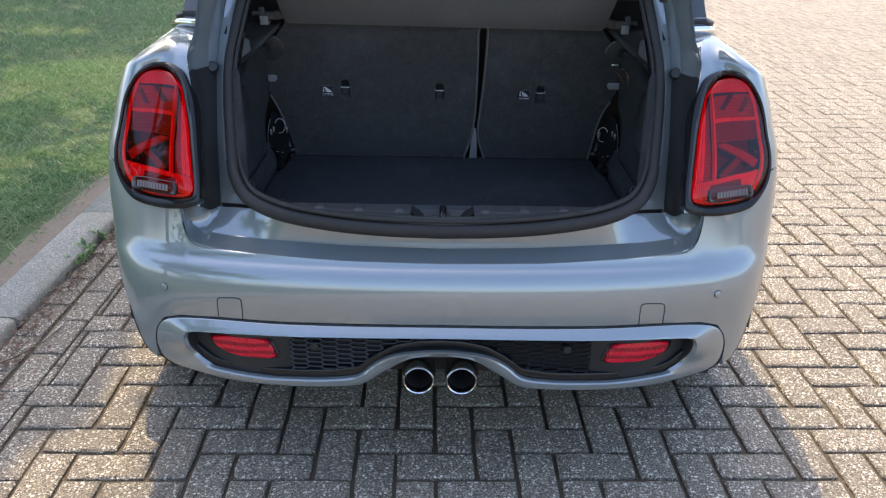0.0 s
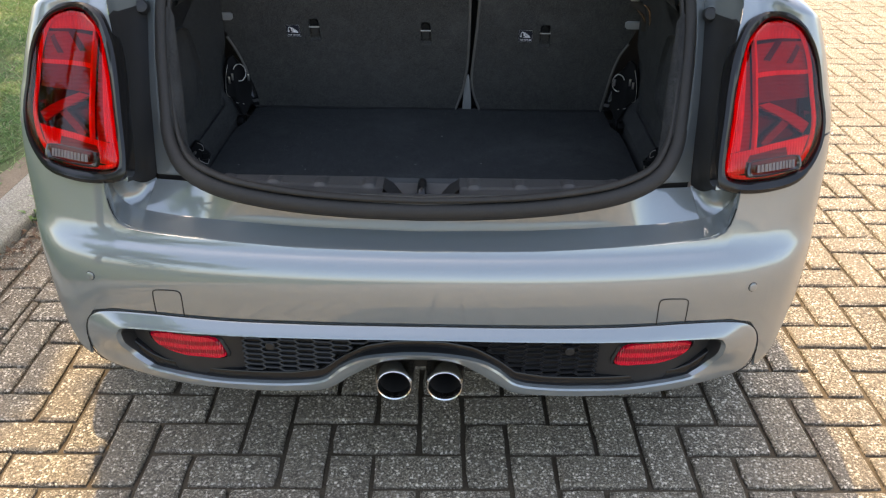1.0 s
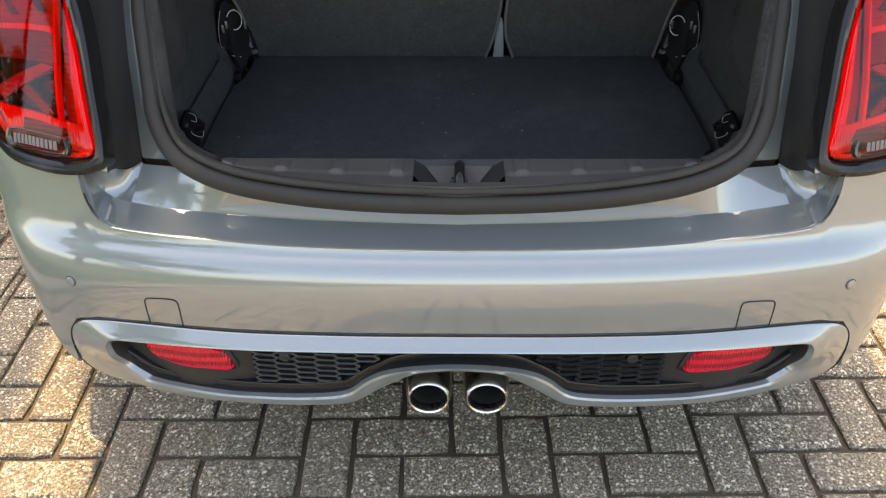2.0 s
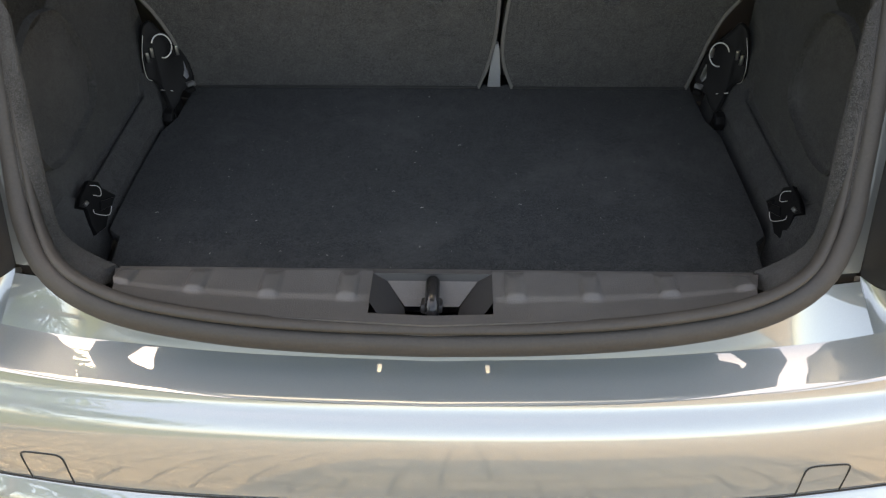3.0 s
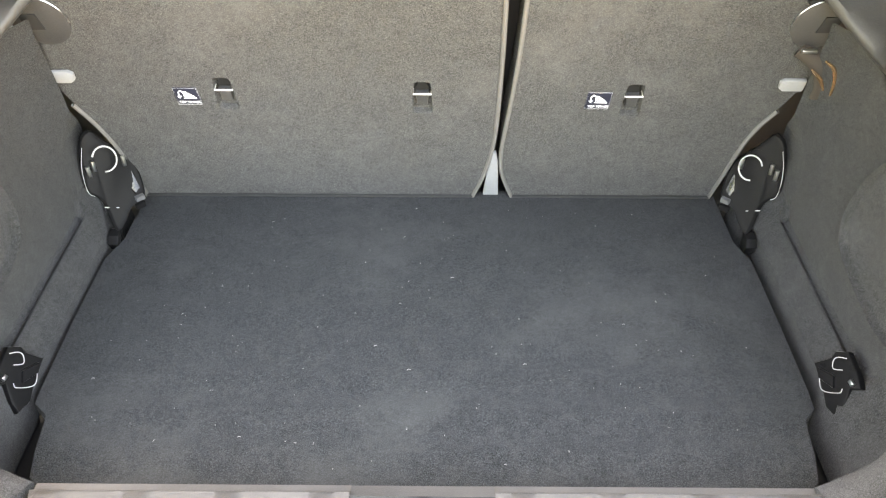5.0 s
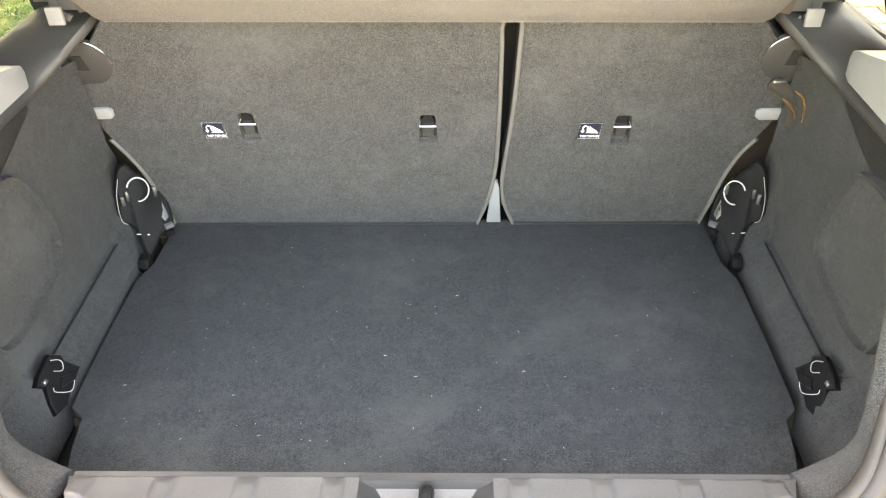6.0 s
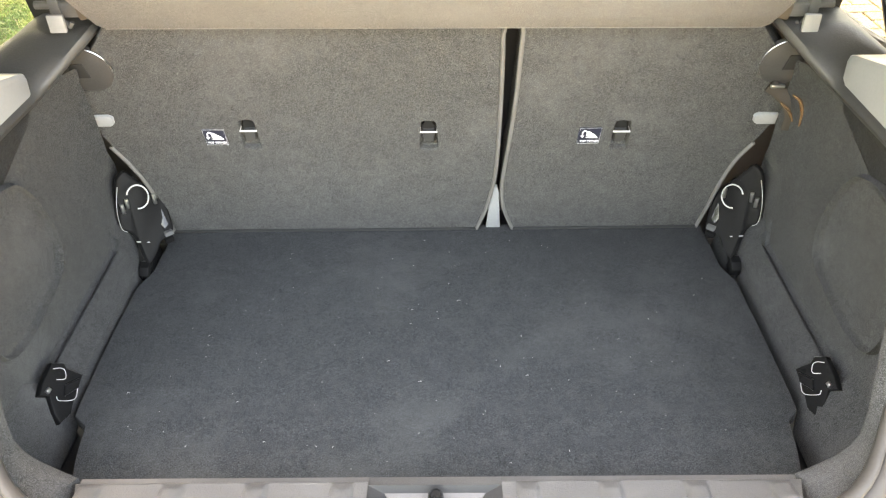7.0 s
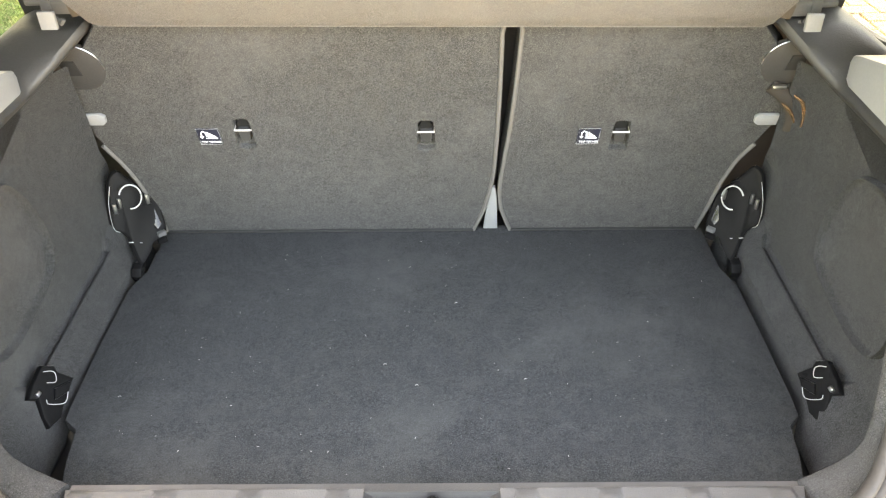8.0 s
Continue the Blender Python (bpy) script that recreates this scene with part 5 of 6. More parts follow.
for k, (x, z) in enumerate(HOOKS):
    seat = sr if k == 2 else sl
    o = pocket_line(x, z)
    inner = [(x + (u - x) * 0.95, z - 0.003 + (v - z + 0.003) * 0.95) for u, v in o]
    scoop = lambda v: 0.010 + 0.016 * min(1, max(0, (v - z + 0.030) / 0.040))
    shell = loft([[on_seat(u, v, 0.0) for u, v in o], [on_seat(u, v, 0.0015) for u, v in inner]] + [[on_seat(x + (u - x) * k, z + (v - z) * k, scoop(z + (v - z) * k)) for u, v in inner] for k in (0.97, 0.8, 0.6, 0.4, 0.2, 0.05)], True)
    part("hook_pocket", shell, FELT, seat, "felt hollow behind the anchor bar")
    # Near-black patch paints the shade in the hollow's deep upper part.
    part("slot", prism([tuple(p) for p in smooth_line([(x - 0.0085, z + 0.001), (x + 0.0085, z + 0.001), (x + 0.0078, z + 0.008), (x + 0.0042, z + 0.0155), (x, z + 0.018), (x - 0.0042, z + 0.0155), (x - 0.0078, z + 0.008)], 28, True)], 0.006, lambda u, v, w: on_seat(u, v, 0.010 + w)), RECESS_SHADE, seat, "near-black patch for the shade above the bar")
    part("anchor_bar", tube([on_seat(x - 0.013, z + 0.001, 0.012), on_seat(x - 0.012, z + 0.002, 0.0), on_seat(x + 0.012, z + 0.002, 0.0), on_seat(x + 0.013, z + 0.001, 0.012)], 0.0013, 10), BAR_STEEL, seat, "bright steel top tether anchor bar")
    bm = prism([(x - 0.0085, z + 0.0005), (x + 0.0085, z + 0.0005), (x + 0.0085, z - 0.004), (x + 0.0075, z - 0.021), (x - 0.0075, z - 0.021), (x - 0.0085, z - 0.004)], 0.008, lambda u, v, w: on_seat(u, v, 0.0035 + w), 0.002)
    part("bar_holder", bm, TRIM_DARK, seat, "black plastic holder under the bar")

font = bpy.data.curves.new("lettering", "FONT")
font.body, font.size, font.extrude, font.align_x, font.align_y = "TOP TETHER", 0.0050, 0.0002, "CENTER", "CENTER"
for k, (x, z) in enumerate(LABELS):
    seat = sr if k else sl
    sh = 0.0008 if k else -0.0008
    o = [(x - 0.0165 + sh, z + 0.0155), (x + 0.0165 + sh, z + 0.0155), (x + 0.0165 - sh, z - 0.0155), (x - 0.0165 - sh, z - 0.0155)]
    plate = part("label_plate", prism(o, 0.0012, lambda u, v, w: on_seat(u, v, -0.0016 + w), 0.0003), NAVY, seat, "dark navy printed top tether label")
    bm = bmesh.new()
    q = lambda u, v: on_seat(x + u, z + v, -0.0020)
    tube([q(-0.0105, -0.002), q(-0.0105, 0.007), q(-0.0075, 0.0105), q(-0.004, 0.008), q(-0.0035, 0.0)], 0.0008, 6, bm=bm)
    tube([q(-0.013, 0.0005), q(-0.0105, -0.003), q(-0.008, 0.0005)], 0.0005, 6, bm=bm)
    tube([q(-0.003, 0.009), q(-0.001, -0.001), q(0.012, -0.003)], 0.0007, 6, bm=bm)
    tube([q(-0.005, -0.003), q(0.012, -0.0035)], 0.0005, 6, bm=bm)
    for i in range(4):
        tube([q(-0.0005 + i * 0.0027, 0.0085 - i * 0.0022), q(0.0015 + i * 0.0027, -0.001)], 0.0007, 6, bm=bm)
    part("border", tube([on_seat(u, v, -0.0019) for u, v in [(x + (a - x) * 0.95, z + (b - z) * 0.95) for a, b in o]], 0.00013, 6, True), WHITE_INK, plate, "thin white border line")
    part("pictogram", bm, WHITE_INK, plate, "white child seat and anchor pictogram")
    t = new("lettering", font)
    bpy.context.view_layer.update()
    me = bpy.data.meshes.new_from_object(t.evaluated_get(bpy.context.evaluated_depsgraph_get()))
    bpy.data.objects.remove(t)
    me.materials.clear()
    me.materials.append(WHITE_INK)
    w = new("lettering", me)
    m3 = Matrix(((1, 0, 0), (0, -0.279, -0.96), (0, 0.96, -0.279)))
    w.matrix_world = Matrix.Translation(q(0.001, -0.0105)) @ m3.to_4x4()
    w.parent, w.matrix_parent_inverse = plate, plate.matrix_world.inverted()
    tagged(w, "small white lettering TOP TETHER")
# pale buckle strap between the seat backs
part("strap", prism([(0.079, 0.604), (0.103, 0.604), (0.0985, 0.685), (0.0945, 0.704), (0.0905, 0.704), (0.0845, 0.685)], 0.006, lambda u, v, w: on_seat(u, v, 0.004 + w), 0.001), PALE, sl, "pale grey webbing strap between the seat backs")
# Two unseen black panels, added to block cabin light from the boot.
part("light_baffle", box((1.12, 0.012, 0.56), (0.0, 0.785, 0.81), 0.002, turn=Matrix.Rotation(0.28, 4, "X")), BLACK_PLASTIC, car, "black panel added behind the seat backs to stop light")
part("light_baffle", box((1.12, 0.30, 0.02), (0.0, 0.90, 0.575), 0.002), BLACK_PLASTIC, car, "black sheet added under the seat to stop light")
for sg in (-1, 1):
    e, f = (0.0, 0.0) if sg < 0 else (-0.009, -0.009)
    part("release_tab", prism([(sg * (0.500 + e), 0.867 + f), (sg * (0.472 + e), 0.868 + f), (sg * (0.466 + e), 0.864 + f), (sg * (0.467 + e), 0.854 + f), (sg * (0.473 + e), 0.849 + f), (sg * (0.500 + e), 0.849 + f)], 0.007, lambda u, v, w: on_seat(u, v, -0.007 + w), 0.002), PALE, sl if sg < 0 else sr, "pale grey seat release tab")
    c = on_seat(sg * 0.475, 0.944, -0.001)
    d = part("belt_guide", lathe([(0, 0.002), (0.030, 0.002), (0.036, 0.0), (0.037, -0.008)], 40, (0, -0.96, -0.28), c), TRIM_DARK, sl if sg < 0 else sr, "round dark belt guide cover")
    # A partial steel arc draws the thin glint on the cover's rim.
    arc = [Vector(c) + Vector((math.cos(a) * 0.0372, -0.002 - 0.28 * math.sin(a) * 0.0372 / 0.96, math.sin(a) * 0.0372)) for a in np.linspace(0.0, 1.25, 14)]
    arc = [Vector((c[0] + (p.x - c[0]) * -sg, p.y, p.z)) for p in arc]
    part("rim_glint", tube(arc, 0.0007, 6), STEEL, d)
    # Near-black patch paints the shade inside the slot.
    part("slot", prism([(c[0] - 0.012 + sg * 0.008, 0.935), (c[0] + 0.012 + sg * 0.008, 0.935), (c[0] + 0.010 + sg * 0.010, 0.958), (c[0] - 0.010 + sg * 0.010, 0.958)], 0.004, lambda u, v, w: on_seat(u, v, -0.005 + w), 0.001), DARK_GAP, d)
BELT_BROWN = make_rough("dark_brown_webbing", (0.016, 0.012, 0.009), (0.028, 0.021, 0.016), 0.8, 600, 0.4)
# Coppery tint paints the sun's warm glint; the two strips below carry it.
WARM_GLINT = shader("warm_glint_metal", (0.62, 0.36, 0.20), 0.25, 0.9)
belt = part("belt_loop", tube(smooth_line([(0.462, 0.664, 0.908), (0.478, 0.660, 0.898), (0.492, 0.656, 0.884), (0.500, 0.655, 0.862), (0.500, 0.658, 0.842)], 24).tolist(), [0.010] * 24, 10, flat=0.35, up=(0, 1, 0)), BELT_BROWN, sr, "dark brown belt webbing beside the seat")
part("buckle_edge", box((0.019, 0.006, 0.0045), (0.466, 0.646, 0.9145), 0.0015), STEEL, belt, "bright edge of the belt buckle")
part("warm_glint", tube(smooth_line([(0.472, 0.638, 0.894), (0.486, 0.636, 0.881), (0.494, 0.636, 0.866)], 14).tolist(), [0.0012 + 0.0014 * math.sin(math.pi * k / 13) for k in range(14)], 8), WARM_GLINT, belt, "coppery strip for a warm sun glint at the belt")
part("warm_glint", tube(smooth_line([(0.484, 0.634, 0.907), (0.496, 0.632, 0.898), (0.503, 0.632, 0.879), (0.504, 0.634, 0.860)], 18).tolist(), [0.0014 + 0.0016 * math.sin(math.pi * k / 17) for k in range(18)], 8), WARM_GLINT, belt, "coppery strip for a warm sun glint at the belt")

# parcel shelf, tilted up on its pivots
shelf_dir = Vector((0, -0.72, 0.69))
up = Vector((0, 0.69, 0.72))


def on_shelf(u, v, w):
    p = Vector((0, 0.612, 1.014)) + shelf_dir * v + up * w
    return (u, p.y, p.z - 0.010 * u)


o = [(-0.414, 0.0), (-0.421, 0.010), (-0.424, 0.05), (-0.428, 0.12), (-0.42, 0.40), (-0.39, 0.44), (0.39, 0.44), (0.42, 0.40), (0.428, 0.12), (0.424, 0.05), (0.421, 0.010), (0.414, 0.0)]
part("parcel_shelf", prism([tuple(p) for p in o], 0.018, on_shelf, 0.004), FABRIC, None, "grey felt parcel shelf tilted up on its pivots", 40, "parcel shelf")
shelf = bpy.context.scene.objects["parcel_shelf"]
part("hem", tube([on_shelf(-0.412 + 0.824 * k / 30, 0.002, 0.003) for k in range(31)], 0.0032, 8), FABRIC, shelf, "folded felt hem along the shelf edge")


# ---- car: cabin, sides, wheels, tailgate ----
LENGTH = 3.82


def body_side(sg):
    def arch(y):
        z = 0.22
        for c in (0.66, 3.13):
            d = abs(y - c)
            if d < 0.36:
                z = max(z, 0.31 + math.sqrt(0.36**2 - d * d))
        return z

    prof = [(0.22, 0.80), (0.30, 0.845), (0.45, 0.858), (0.62, 0.862), (0.72, 0.852), (0.785, 0.825), (0.828, 0.785), (0.857, 0.725), (0.868, 0.688)]
    ys = sorted({round(float(v), 3) for v in [*np.linspace(0.62, 1.03, 24), *np.linspace(1.05, 2.75, 20), *np.linspace(2.77, 3.5, 34)]})
    rows = []
    for z0, x0 in prof:
        row = []
        for y in ys:
            z = max(z0, arch(y)) if z0 < 0.7 else z0
            x = np.interp(z, [p[0] for p in prof], [p[1] for p in prof])
            x *= 1 - 0.10 * max(0, (y - 2.9) / 0.6) ** 2
            row.append((sg * x, y, z))
        rows.append(row)
    side = part("side_panel", loft(rows), PAINT, car, "grey painted body side with door", 40)
    dl = smooth_line([(1.02, 0.865), (1.03, 0.60), (1.12, 0.30), (2.28, 0.27), (2.33, 0.60), (2.34, 0.865)], 50)
    part("door_line", tube([(sg * (np.interp(z, [p[0] for p in prof], [p[1] for p in prof]) + 0.0005), y, z) for y, z in dl], 0.003, 6), DARK_GAP, side)
    for c in (0.66, 3.13):
        bm = bmesh.new()
        a = [(c + math.cos(t) * 0.352, 0.31 + math.sin(t) * 0.352) for t in np.linspace(-0.2, math.pi + (0.2 if c > 2 else -0.02), 40)]
        b = [(c + math.cos(t) * 0.395, 0.31 + math.sin(t) * 0.395) for t in np.linspace(-0.2, math.pi + (0.2 if c > 2 else -0.02), 40)]
        wide = lambda y: np.interp(y, PLAN[:, 1], PLAN[:, 0]) if y < 0.85 else 0.86
        loft([[(sg * (wide(y) - 0.09), y, z) for y, z in a], [(sg * (wide(y) - 0.002), y, z) for y, z in a], [(sg * (wide(y) + 0.003), y, z) for y, z in b], [(sg * (wide(y) - 0.012), y, z) for y, z in b]], bm=bm)
        part("arch_cladding", bm, BLACK_PLASTIC, side, "black plastic wheel arch cladding", 40)
        ax = (sg, 0, 0)
        at = (sg * 0.75, c, 0.308)
        wheel = part("wheel", lathe([(0.20, -0.10), (0.275, -0.105), (0.298, -0.09), (0.308, -0.06), (0.308, 0.06), (0.298, 0.09), (0.275, 0.105), (0.215, 0.10), (0.20, 0.085)], 48, ax, at), TYRE, car, "black road tyre on a grey alloy wheel", 40)
        part("rim", lathe([(0.205, -0.09), (0.205, 0.085), (0.215, 0.098), (0.20, 0.09), (0.19, 0.05)], 48, ax, at), ALLOY, wheel)
        bm = lathe([(0, 0.07), (0.05, 0.07), (0.06, 0.05), (0.06, 0.0)], 24, ax, at)
        for k in range(5):
            t = 2 * math.pi * k / 5
            d = Vector((0, math.cos(t), math.sin(t)))
            tube([Vector(at) + Vector((sg * 0.06, 0, 0)) + d * 0.04, Vector(at) + Vector((sg * 0.065, 0, 0)) + d * 0.12, Vector(at) + Vector((sg * 0.06, 0, 0)) + d * 0.205], [0.03, 0.022, 0.026], 8, bm=bm, flat=0.6, up=(1, 0, 0))
        part("spokes", bm, ALLOY, wheel)
    # bright belt strip, side glass, pillars
    belt = smooth_line(BELT, 60)
    part("belt_strip", tube([(sg * x, y, z) for x, y, z in belt], 0.0072, 10, flat=1.3), CHROME, side, "bright belt strip under the side glass")
    part("belt_lip", tube([(sg * (x - 0.012), y + 0.006, z + 0.02) for x, y, z in belt], 0.008, 8), BLACK_PLASTIC, side)
    g = lambda z: 0.674 - 0.13 * (z - 0.925)
    rows = [[(sg * g(z), y, z) for y in np.linspace(0.58 + 0.22 * f, 1.42, 10)] for f, z in ((f, 0.868 + (1.36 - 0.868) * f) for f in np.linspace(0, 1, 5))]
    part("side_window", loft(rows), TINTED, car, "tinted rear side window", 40)
    rows = [[(sg * g(z), y, z) for y in np.linspace(1.50, 2.62 - 0.45 * f, 10)] for f, z in ((f, 0.868 + (1.36 - 0.868) * f) for f in np.linspace(0, 1, 5))]
    w = part("door_window", loft(rows), GLASS, car, "clear door window", 40)
    w.visible_shadow = False
    rows = [[(sg * (g(z) + o), y, z) for o, y in ((-0.03, 1.40), (0.004, 1.40), (0.004, 1.52), (-0.03, 1.52))] for z in np.linspace(0.86, 1.37, 5)]
    part("door_pillar", loft(rows, True), BLACK_GLOSS, car, "gloss black door pillar", 40)
    # corner pillar between side glass and boot opening
    rows = []
    for z in np.linspace(1.03, 1.37, 8):
        xs_, ys_ = seal_at(z)
        f = (z - 0.975) / 0.385
        rear, front = ys_ + 0.012, 0.60 + 0.22 * f
        gx = g(z)
        rows.append([(sg * (xs_ + 0.004), ys_ + 0.006, z), (sg * (0.55 * xs_ + 0.45 * gx), rear + 0.035, z), (sg * (gx - 0.006), rear + 0.10, z), (sg * (gx + 0.002), (rear + front) / 2 + 0.06, z), (sg * (gx + 0.002), front, z), (sg * (gx - 0.03), front + 0.005, z), (sg * (xs_ - 0.005), ys_ + 0.10, z), (sg * (xs_ - 0.03), ys_ + 0.04, z)])
    part("corner_pillar", loft(rows, True), BLACK_GLOSS, car, "gloss black corner pillar", 40)
    rows = [[(sg * x, y, z) for x, y, z in ((seal_at(zz)[0] - 0.032, seal_at(zz)[1] + 0.035, zz), (seal_at(zz)[0] - 0.006, seal_at(zz)[1] + 0.105, zz), (g(zz) - 0.034, 0.60 + 0.22 * (zz - 0.975) / 0.385, zz))] for zz in np.linspace(0.965, 1.37, 8)]
    part("pillar_trim", loft(rows), TRIM_DARK, car, "anthracite inner pillar trim", 40)


for sg in (-1, 1):
    body_side(sg)

rows = []
for y, w, z in ((0.54, 0.60, 1.385), (0.57, 0.63, 1.40), (0.7, 0.66, 1.41), (1.2, 0.67, 1.415), (1.8, 0.65, 1.41), (2.12, 0.62, 1.39)):
    rows.append([(w * math.sin(t), y + 0.03 * (1 - math.cos(t)), z - 0.045 * (1 - math.cos(t)) / (1 - math.cos(1.35))) for t in np.linspace(-1.35, 1.35, 21)])
part("roof", thicken(loft(rows), 0.02), PAINT, car, "grey painted roof", 50)
rows = [[(x * w, y, z - 0.03) for x in np.linspace(-1, 1, 9)] for y, w, z in ((0.60, 0.50, 1.37), (1.2, 0.53, 1.385), (2.1, 0.51, 1.36))]
part("headliner", loft(rows), HEADLINER, car, "pale headliner", 50)
rows = [[(x * (0.60 + 0.05 * f), 2.12 + 0.68 * f - 0.05 * x * x, 1.375 - 0.395 * f) for x in np.linspace(-1, 1, 11)] for f in np.linspace(0, 1, 6)]
w = part("windscreen", loft(rows), GLASS, car, "clear windscreen", 50)
w.visible_shadow = False
for sg in (-1, 1):
    part("screen_pillar", tube([(sg * 0.61, 2.08, 1.372), (sg * 0.635, 2.45, 1.17), (sg * 0.655, 2.78, 0.975)], 0.03, 10), PAINT, car)
rows = []
for f in np.linspace(0, 1, 14):
    y = 2.70 + 1.05 * f
    rows.append([(x * (0.715 - 0.06 * f * f), y - 0.16 * x * x * f * f, 0.945 - 0.05 * f - 0.17 * f**6 - 0.03 * x * x - 0.05 * abs(x) ** 6) for x in np.linspace(-1, 1, 21)])
part("bonnet", thicken(loft(rows), 0.02), PAINT, car, "grey painted bonnet", 50)
rows = []
for z, k in ((0.20, 0.03), (0.30, 0.0), (0.45, -0.01), (0.60, 0.0), (0.70, 0.02), (0.76, 0.045), (0.80, 0.10), (0.86, 0.20)):
    row = []
    for s in np.linspace(-1.25, 1.25, 49):
        x, y, _ = skin(s, 0.45)
        row.append((x * (1 - 0.25 * max(0, z - 0.72)), LENGTH - y - k * (1 - 0.4 * abs(x)), z))
    rows.append(row)
nose = part("front_bumper", loft(rows), PAINT, car, "grey painted front bumper", 50)
part("front_grille", box((0.62, 0.03, 0.16), (0, LENGTH + 0.004, 0.42), 0.03, 3), BLACK_PLASTIC, nose, "black front grille")
for sg in (-1, 1):
    part("headlamp", lathe([(0.0, 0.05), (0.05, 0.045), (0.085, 0.025), (0.10, 0.0), (0.10, -0.05)], 32, (sg * 0.35, 0.9, 0.25), (sg * 0.56, LENGTH - 0.135, 0.70)), ALLOY, car, "round clear headlamp")
rows = [[(x, y, 0.215) for x in (-0.78, 0.78)] for y in (0.30, 3.6)]
part("underbody", thicken(loft(rows), 0.02), BLACK_PLASTIC, car, "dark underbody")
rows = [[(x, y, z) for x in np.linspace(-0.66, 0.66, 7)] for y, z in ((0.56, 0.24), (0.12, 0.27), (0.085, 0.40), (0.10, 0.58))]
part("rear_panel", loft(rows), BLACK_PLASTIC, car, "dark inner rear panel")
rows = [[(x, y, z) for x in np.linspace(-0.62, 0.62, 5)] for y, z in ((0.9, 0.45), (1.5, 0.42), (2.5, 0.42), (2.7, 0.90), (2.85, 0.95))]
part("cabin_floor", loft(rows), TRIM_DARK, car, "dark cabin floor and dashboard")

# open tailgate above the boot, hinged at the roof's end
gate = new("tailgate")
gate.location = (0, 0.48, 1.40)
gate.parent, gate.matrix_parent_inverse = car, Matrix.Translation((0, -1.9, 0))
tagged(gate, "open grey tailgate raised above the boot")
bpy.context.view_layer.update()
g_dir = Vector((0, -0.78, 0.626))
g_up = Vector((0, 0.626, 0.78))


def on_gate(x, d, h=0.0):
    p = Vector((0, 0.52, 1.42)) + g_dir * (0.86 * d) + g_up * h
    return (x, p.y, p.z)


# Wider at the hinge than a true gate, to keep stray sun out.
def gate_width(d):
    return np.interp(d, [0, 0.1, 0.45, 0.6, 0.8, 0.88], [0.70, 0.68, 0.62, 0.59, 0.56, 0.46])


ds = [0.47, 0.52, 0.6, 0.7, 0.8, 0.86, 0.88]
rows = [[on_gate(x * gate_width(d), d, 0.05 + 0.05 * math.sin(math.pi * min(1, d / 0.88)) - 0.06 * x * x) for x in np.linspace(-1, 1, 17)] for d in ds]
part("gate_panel", thicken(loft(rows), 0.03), PAINT, gate, "grey painted lower tailgate panel", 50)
rows = [[on_gate(x * gate_width(d), d, 0.0 + 0.02 * math.sin(math.pi * min(1, d / 0.88)) - 0.02 * x * x) for x in np.linspace(-0.96, 0.96, 13)] for d in ds]
part("gate_lining", loft(rows), TRIM_DARK, gate, "anthracite inner lining", 50)
bm = bmesh.new()
# The first bar is lengthened past the hinge to block sun there.
for d0, d1, a, b in ((-0.10, 0.09, -1, 1), (0.43, 0.48, -1, 1), (0.05, 0.45, -1, -0.84), (0.05, 0.45, 0.84, 1)):
    rows = [[on_gate(x * gate_width(d), d, 0.03) for x in np.linspace(a, b, 9)] for d in np.linspace(d0, d1, 5)]
    merge(bm, thicken(loft(rows), 0.03))
part("gate_frame", bm, BLACK_GLOSS, gate, "black frame of the rear window", 40)
rows = [[on_gate(x * gate_width(d), d, 0.045) for x in np.linspace(-0.86, 0.86, 9)] for d in np.linspace(0.08, 0.45, 5)]
w = part("rear_window", loft(rows), make_clear("tinted_glass", (0.36, 0.39, 0.37), 0.0), gate, "tinted rear window", 40)
for sg in (-1, 1):
    part("gas_strut", tube([(sg * 0.50, 0.36, 1.12), on_gate(sg * 0.50, 0.36, 0.0)], 0.009, 8), BLACK_PLASTIC, gate, "thin black gas strut")


# ---- tree beside the lawn, which shades it ----
# where the crowns are thin: middles and half widths of the sun flecks that they let through
OPENINGS = [(-0.93, 0.62, 0.10, 0.36), (-0.91, 0.05, 0.21, 0.30), (-0.75, -0.7, 0.55, 0.55), (-3.55, 6.0, 0.34, 0.24), (-2.52, 4.55, 0.46, 0.34), (-2.9, 3.93, 0.18, 0.18), (-1.74, 2.28, 0.14, 0.18), (-2.2, 3.2, 0.10, 0.12), (-4.4, 7.4, 0.5, 0.3)]


